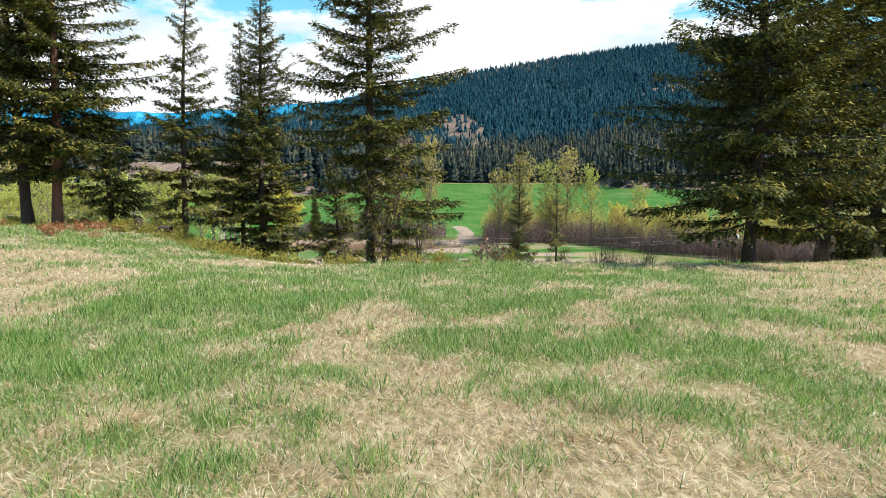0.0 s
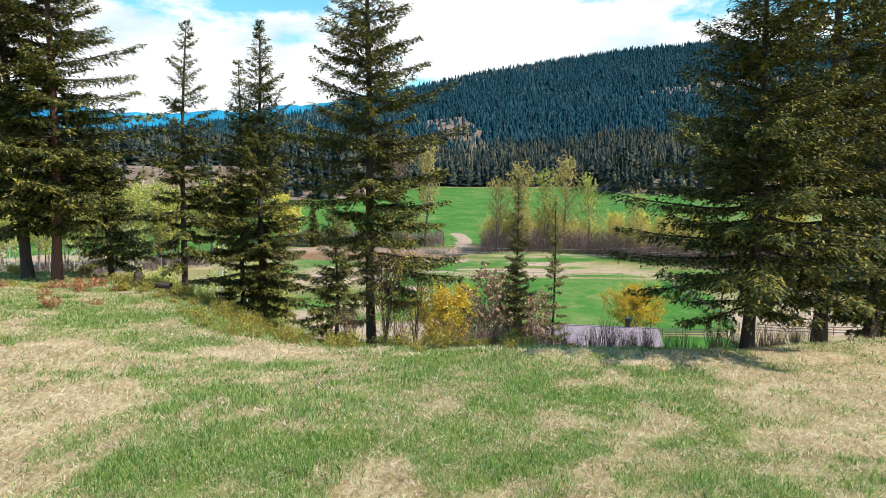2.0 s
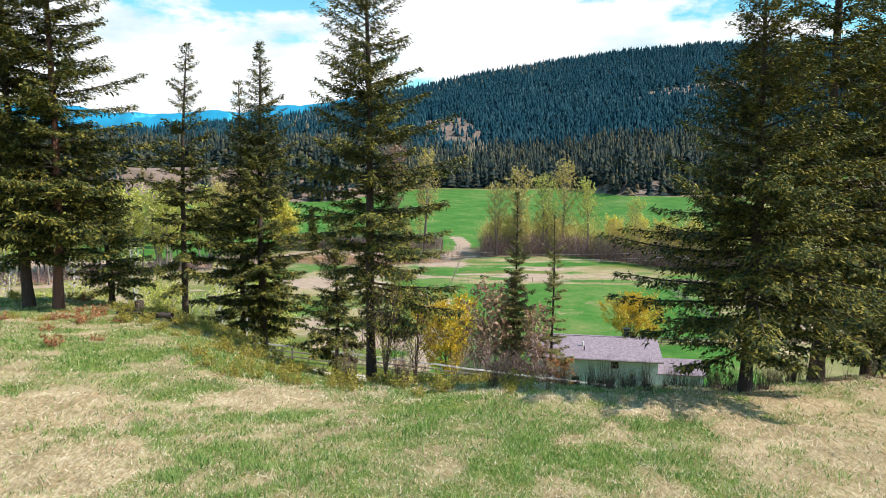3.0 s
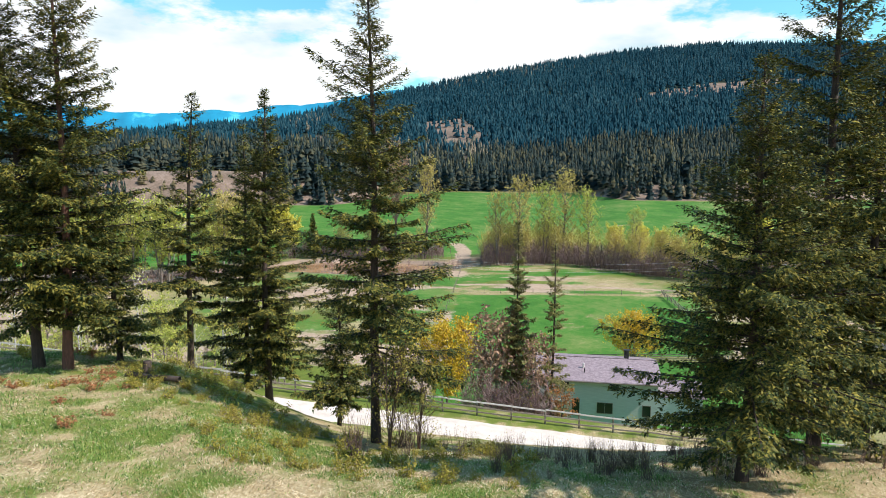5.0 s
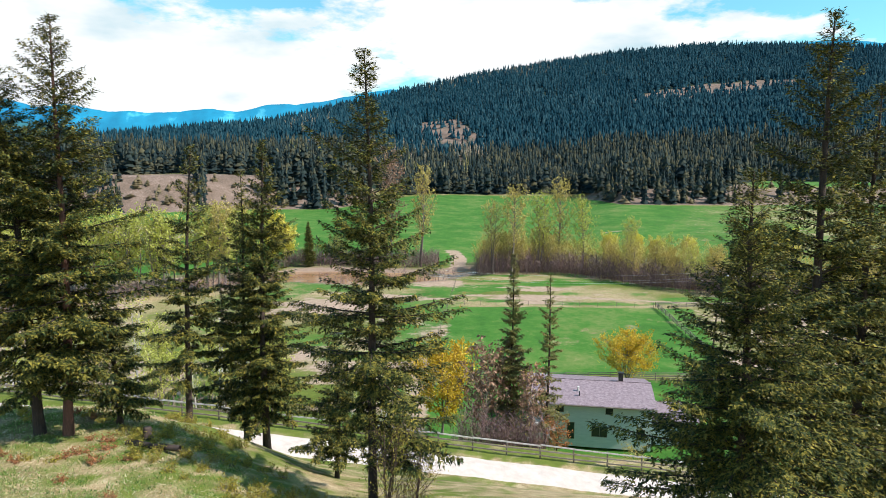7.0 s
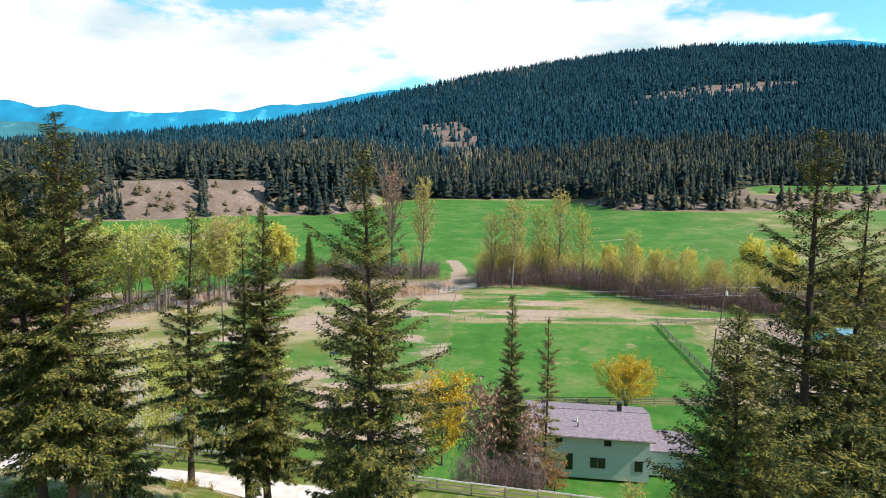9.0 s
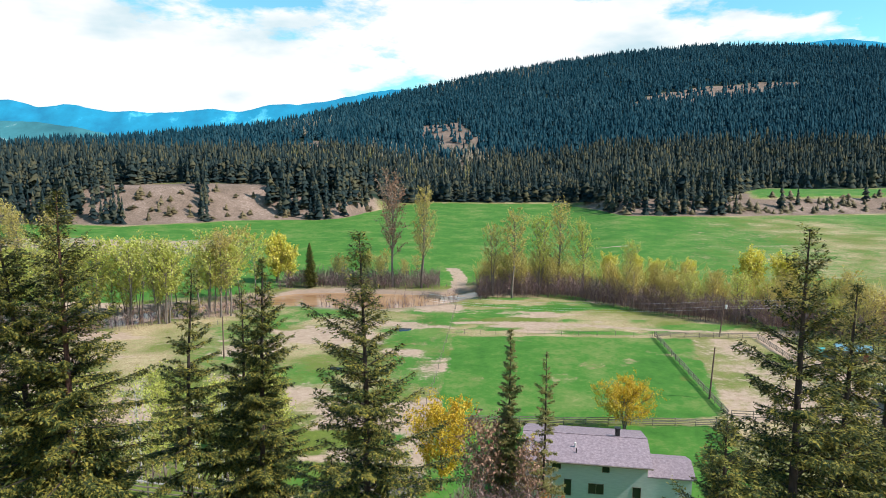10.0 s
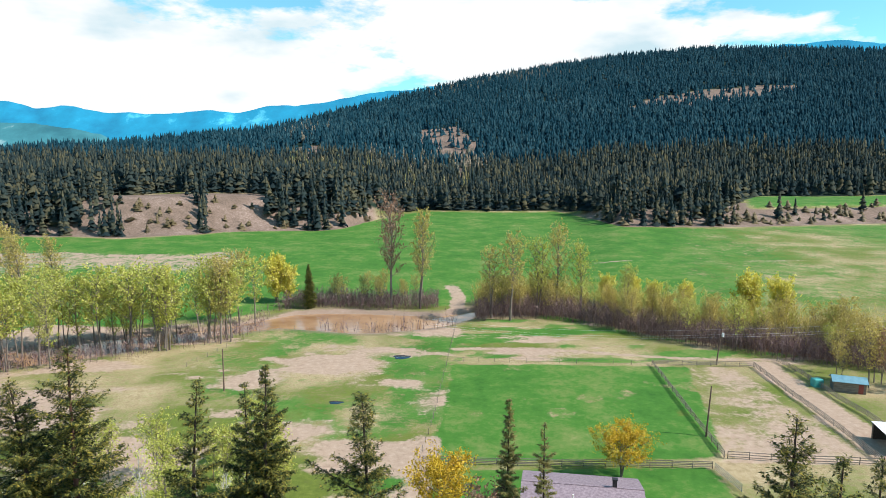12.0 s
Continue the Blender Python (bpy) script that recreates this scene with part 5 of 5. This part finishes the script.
def build_pond():
    m, n, l, p = material("pond_water")
    p.inputs["Base Color"].default_value = (0.02, 0.045, 0.07, 1)
    p.inputs["Roughness"].default_value = 0.06
    for x, y, rx, ry in ((-8.3, 158, 2.3, 1.7), (-20, 126, 1.4, 0.9)):
        a = np.linspace(0, 2 * np.pi, 28, endpoint=False)
        rad = 1 + 0.14 * np.sin(3 * a + 1) + 0.08 * np.sin(5 * a)
        z = on_land(x, y)
        v = np.concatenate([[[x, y, z + 0.06]], np.stack([x + rx * rad * np.cos(a), y + ry * rad * np.sin(a), np.full(28, z + 0.06)], -1),
                            np.stack([x + 1.1 * rx * rad * np.cos(a), y + 1.1 * ry * rad * np.sin(a), np.full(28, z - 0.2)], -1)])
        k = np.arange(28)
        f = np.concatenate([np.stack([0 * k, 1 + k, 1 + (k + 1) % 28], -1), np.stack([1 + k, 29 + k, 1 + (k + 1) % 28], -1), np.stack([1 + (k + 1) % 28, 29 + k, 29 + (k + 1) % 28], -1)])
        ob = new("pond", mesh_of("pond", v, f))
        ob.data.materials.append(m)
        tagged(ob, "small dark puddle in the pasture", "water", kind="structure")


build_pond()

# ---- grass of the upper meadow ----


def build_grass():
    m, n, l, p = material("grass_blades")
    a = n.new("ShaderNodeAttribute")
    a.attribute_name = "green"
    g = n.new("ShaderNodeNewGeometry")
    rnd = g.outputs["Random Per Island"]
    straw = ramp_node(n, l, rnd, [(0.1, (0.32, 0.22, 0.10)), (0.5, (0.72, 0.56, 0.33)), (0.9, (0.92, 0.84, 0.66))])
    green = ramp_node(n, l, rnd, [(0.1, (0.06, 0.16, 0.03)), (0.5, (0.20, 0.38, 0.07)), (0.9, (0.52, 0.60, 0.24))])
    col = mix_node(n, l, a.outputs["Fac"], straw, green)
    l.new(col, p.inputs["Base Color"])
    p.inputs["Roughness"].default_value = 0.6
    tr = n.new("ShaderNodeBsdfTranslucent")
    l.new(col, tr.inputs["Color"])
    mx = n.new("ShaderNodeMixShader")
    mx.inputs[0].default_value = 0.5
    l.new(p.outputs["BSDF"], mx.inputs[1])
    l.new(tr.outputs["BSDF"], mx.inputs[2])
    l.new(mx.outputs["Shader"], n["Material Output"].inputs["Surface"])
    r = np.random.RandomState(3)
    xs, ys = [], []
    for y0, y1, count in ((2.5, 6, 150000), (6, 10, 180000), (10, 16, 160000), (16, 24, 110000), (24, 38, 80000)):
        y = r.uniform(y0, y1, count)
        xs.append(r.uniform(-1, 1, count) * (2.5 + 0.74 * y))
        ys.append(y)
    x, y = np.concatenate(xs), np.concatenate(ys)
    x, y = x + 0.05 * r.normal(0, 1, len(x)), y
    keep = (y < crest_y(x) + 7) & ((lawn_green(x, y) > 0.40 + 0.1 * r.rand(len(x))) | (r.rand(len(x)) < 0.55))
    x, y = x[keep], y[keep]
    gr = (r.rand(len(x)) < 0.05 + 0.76 * step(0.36, 0.70, lawn_green(x, y))).astype(float)
    tuft = 1 + 0.9 * step(0.6, 0.8, fbm(x, y, 0.5, 125, 2))
    h = tuft * np.where(gr > 0.5, r.uniform(0.04, 0.12, len(x)) * (0.5 + 1.0 * fbm(x, y, 1.6, 121)), r.uniform(0.02, 0.06, len(x)))
    lie = np.where(gr > 0.5, 0.6, 3.0)
    ang = r.uniform(0, 2 * np.pi, len(x))
    lean = np.stack([np.cos(ang), np.sin(ang)], -1) * (h * lie * r.uniform(0.3, 1.3, len(x)))[:, None]
    w = (0.0022 + 0.0006 * y)
    a2 = r.uniform(0, np.pi, len(x))
    sd = np.stack([np.cos(a2) * w, np.sin(a2) * w, 0 * w], -1)
    p0 = np.stack([x, y, land(x, y) - 0.01], -1)
    tip = p0 + np.concatenate([lean, h[:, None]], -1)
    v = np.stack([p0 - sd, p0 + sd, tip], 1).reshape(-1, 3)
    ob = new("meadow_grass", mesh_of("meadow_grass", v, np.arange(len(v)).reshape(-1, 3), {"green": np.repeat(gr, 3)}))
    ob.data.materials.append(m)
    tagged(ob, "short grass, partly fresh green and partly dry straw", "grass", kind="stuff")


build_grass()


def shrub_meshes(name, high, wide, stems, leaves, leaf, seed):
    r = np.random.RandomState(seed)
    wood, lv = [], []
    for k in range(stems):
        a = r.uniform(0, 6.28)
        d = np.array([np.cos(a) * wide * r.uniform(0.1, 1), np.sin(a) * wide * r.uniform(0.1, 1), high * r.uniform(0.6, 1.05)])
        s = np.linspace(0, 1, 4)[:, None]
        base = np.array([r.normal(0, wide * 0.2), r.normal(0, wide * 0.2), -0.05])
        pts = base + d * s * np.array([1, 1, 1.0]) + r.normal(0, 0.03, (4, 3)) * high
        wood.append(tube_arrays(pts, np.array([0.011, 0.008, 0.005, 0.002]) * (0.6 + high * 0.4), 3))
        for j in range(leaves):
            q = r.uniform(0.25, 1.05)
            c = base + d * q + r.normal(0, 0.09 * high, 3)
            u1 = r.normal(0, 1, 3)
            u1 /= np.linalg.norm(u1)
            u2 = np.cross(u1, r.normal(0, 1, 3))
            u2 /= np.linalg.norm(u2) + 1e-6
            rr = leaf * r.uniform(0.5, 1.1)
            lv.append([c - u1 * rr, c + u2 * rr * 0.6, c + u1 * rr, c - u2 * rr * 0.6])
    lv = np.array(lv)
    return mesh_of(name + "_stems", *joined(wood)), (mesh_of(name + "_leaves", lv.reshape(-1, 3), np.arange(len(lv) * 4).reshape(-1, 4)) if leaves else None)


def shrub(meshes, x, y, label, leafmat, group, scale=1.0, turn=0.0):
    t = thing("shrub", x, y, on_land(x, y) - 0.03, label, "shrub", group, turn)
    t.scale = (scale,) * 3
    child("woody_base", meshes[0], STEM_DARK, t)
    if meshes[1] is not None:
        child("foliage", dressed(meshes[1], leafmat), None, t)


SH = [shrub_meshes("low_%d" % k, 0.6, 0.6, 16, 14, 0.055, 200 + k) for k in range(3)]
BR = [shrub_meshes("bronze_%d" % k, 0.45, 0.5, 14, 14, 0.055, 210 + k) for k in range(2)]
TALL = [shrub_meshes("tall_%d" % k, 2.6, 0.8, 22, 2, 0.05, 220 + k) for k in range(3)]
r_ = np.random.RandomState(15)
for k in range(150):
    x = r_.uniform(-15, 3)
    y = float(crest_y(x)) + 0.6 + 10.0 * r_.uniform(0, 1) ** 0.9
    shrub(SH[k % 3], x, y, "low yellow-green shrub on the meadow slope", LEAF_SHRUB, "shrubs on the slope", r_.uniform(0.5, 1.0), r_.uniform(0, 360))
for k in range(26):
    x = r_.uniform(-22, -11)
    y = float(crest_y(x)) - 1.5 + r_.uniform(-3, 4)
    shrub(BR[k % 2], x, y, "low shrub with bronze-orange leaves", LEAF_RED if k % 3 else LEAF_SHRUB, "bronze shrubs by the firs", r_.uniform(0.6, 1.2), r_.uniform(0, 360))
for k in range(34):
    x = r_.uniform(-4, 12)
    y = 22.5 + r_.uniform(0, 6) + (0.3 * max(x - 4, 0))
    shrub(TALL[k % 3], x, y, "tall leafless twiggy shrub below the crest", LEAF_SHRUB, "twiggy shrubs", r_.uniform(0.35, 0.8) * (1.0 if x < 2 else 0.5), r_.uniform(0, 360))
for k in range(80):
    x = r_.uniform(1.5, 14)
    shrub(TALL[k % 3], x, 18.6 + r_.uniform(0, 5.5), "small dark leafless shrub at the meadow's edge", LEAF_SHRUB, "dark shrubs at the edge", r_.uniform(0.2, 0.46), r_.uniform(0, 360))


def build_log():
    """A rotting log and a stump on the slope below the firs."""
    x, y = -12.6, 27.4
    t = thing("fallen_log", x, y, on_land(x, y) + 0.12, "dark rotting log lying in the grass", "log", turn=-12)
    s = np.linspace(0, 1, 7)
    v, f = tube_arrays(np.stack([s * 2.6 - 1.3, 0.06 * np.sin(s * 5), 0.03 * np.cos(s * 7)], -1), 0.17 - 0.05 * s, 9, 4, 0.3)
    child("trunk", mesh_of("log_trunk", v, f, smooth=True), BARK, t)
    x, y = -13.4, 28.6
    t = thing("tree_stump", x, y, on_land(x, y), "short weathered tree stump on the slope", "stump")
    v, f = tube_arrays(np.array([[0, 0, -0.1], [0, 0, 0.15], [0.02, 0, 0.5], [0.02, 0, 0.55], [0.02, 0, 0.55]]), np.array([0.3, 0.22, 0.18, 0.17, 0.01]), 10, 3, 0.2)
    child("stump_wood", mesh_of("stump_wood", v, f), BARK, t)


build_log()
RUST = [broadleaf_meshes("rust_0", 3.2, 1.3, 0.1, 95, 22, 7, 6, 0.10, 0.05, 0.5, 2, 0.012)]
broadleaf(RUST[0], 10.8, 57.0, "small tree with dry rust-coloured foliage by the house", BARK, NEEDLES_RUST, "rusty_tree")
broadleaf(RUST[0], 20.5, 64.5, "small shrubby tree with olive leaves beside the house", BARK_GREY, LEAF_BUFF, "small_tree", scale=1.1)


def build_gate():
    t = thing("metal_gate", 43.6, 96.2, on_land(43.6, 96.2), "blue tubular metal farm gate standing open", "gate", turn=-82)
    blue = surface("blue_paint", (0.03, 0.09, 0.14), (0.06, 0.16, 0.22), rough=0.4, metal=0.3)
    for k in range(5):
        v, f = tube_arrays(np.array([[0, 0, 0.2 + 0.25 * k], [3.5, 0, 0.2 + 0.25 * k], [7.0, 0, 0.2 + 0.25 * k]]), np.full(3, 0.035), 6)
        child("bar", mesh_of("gate_bar", v, f), blue, t)
    for x in (0.0, 3.5, 7.0):
        v, f = tube_arrays(np.array([[x, 0, -0.05], [x, 0, 0.7], [x, 0, 1.25]]), np.full(3, 0.04), 6)
        child("upright", mesh_of("gate_upright", v, f), blue, t)


build_gate()
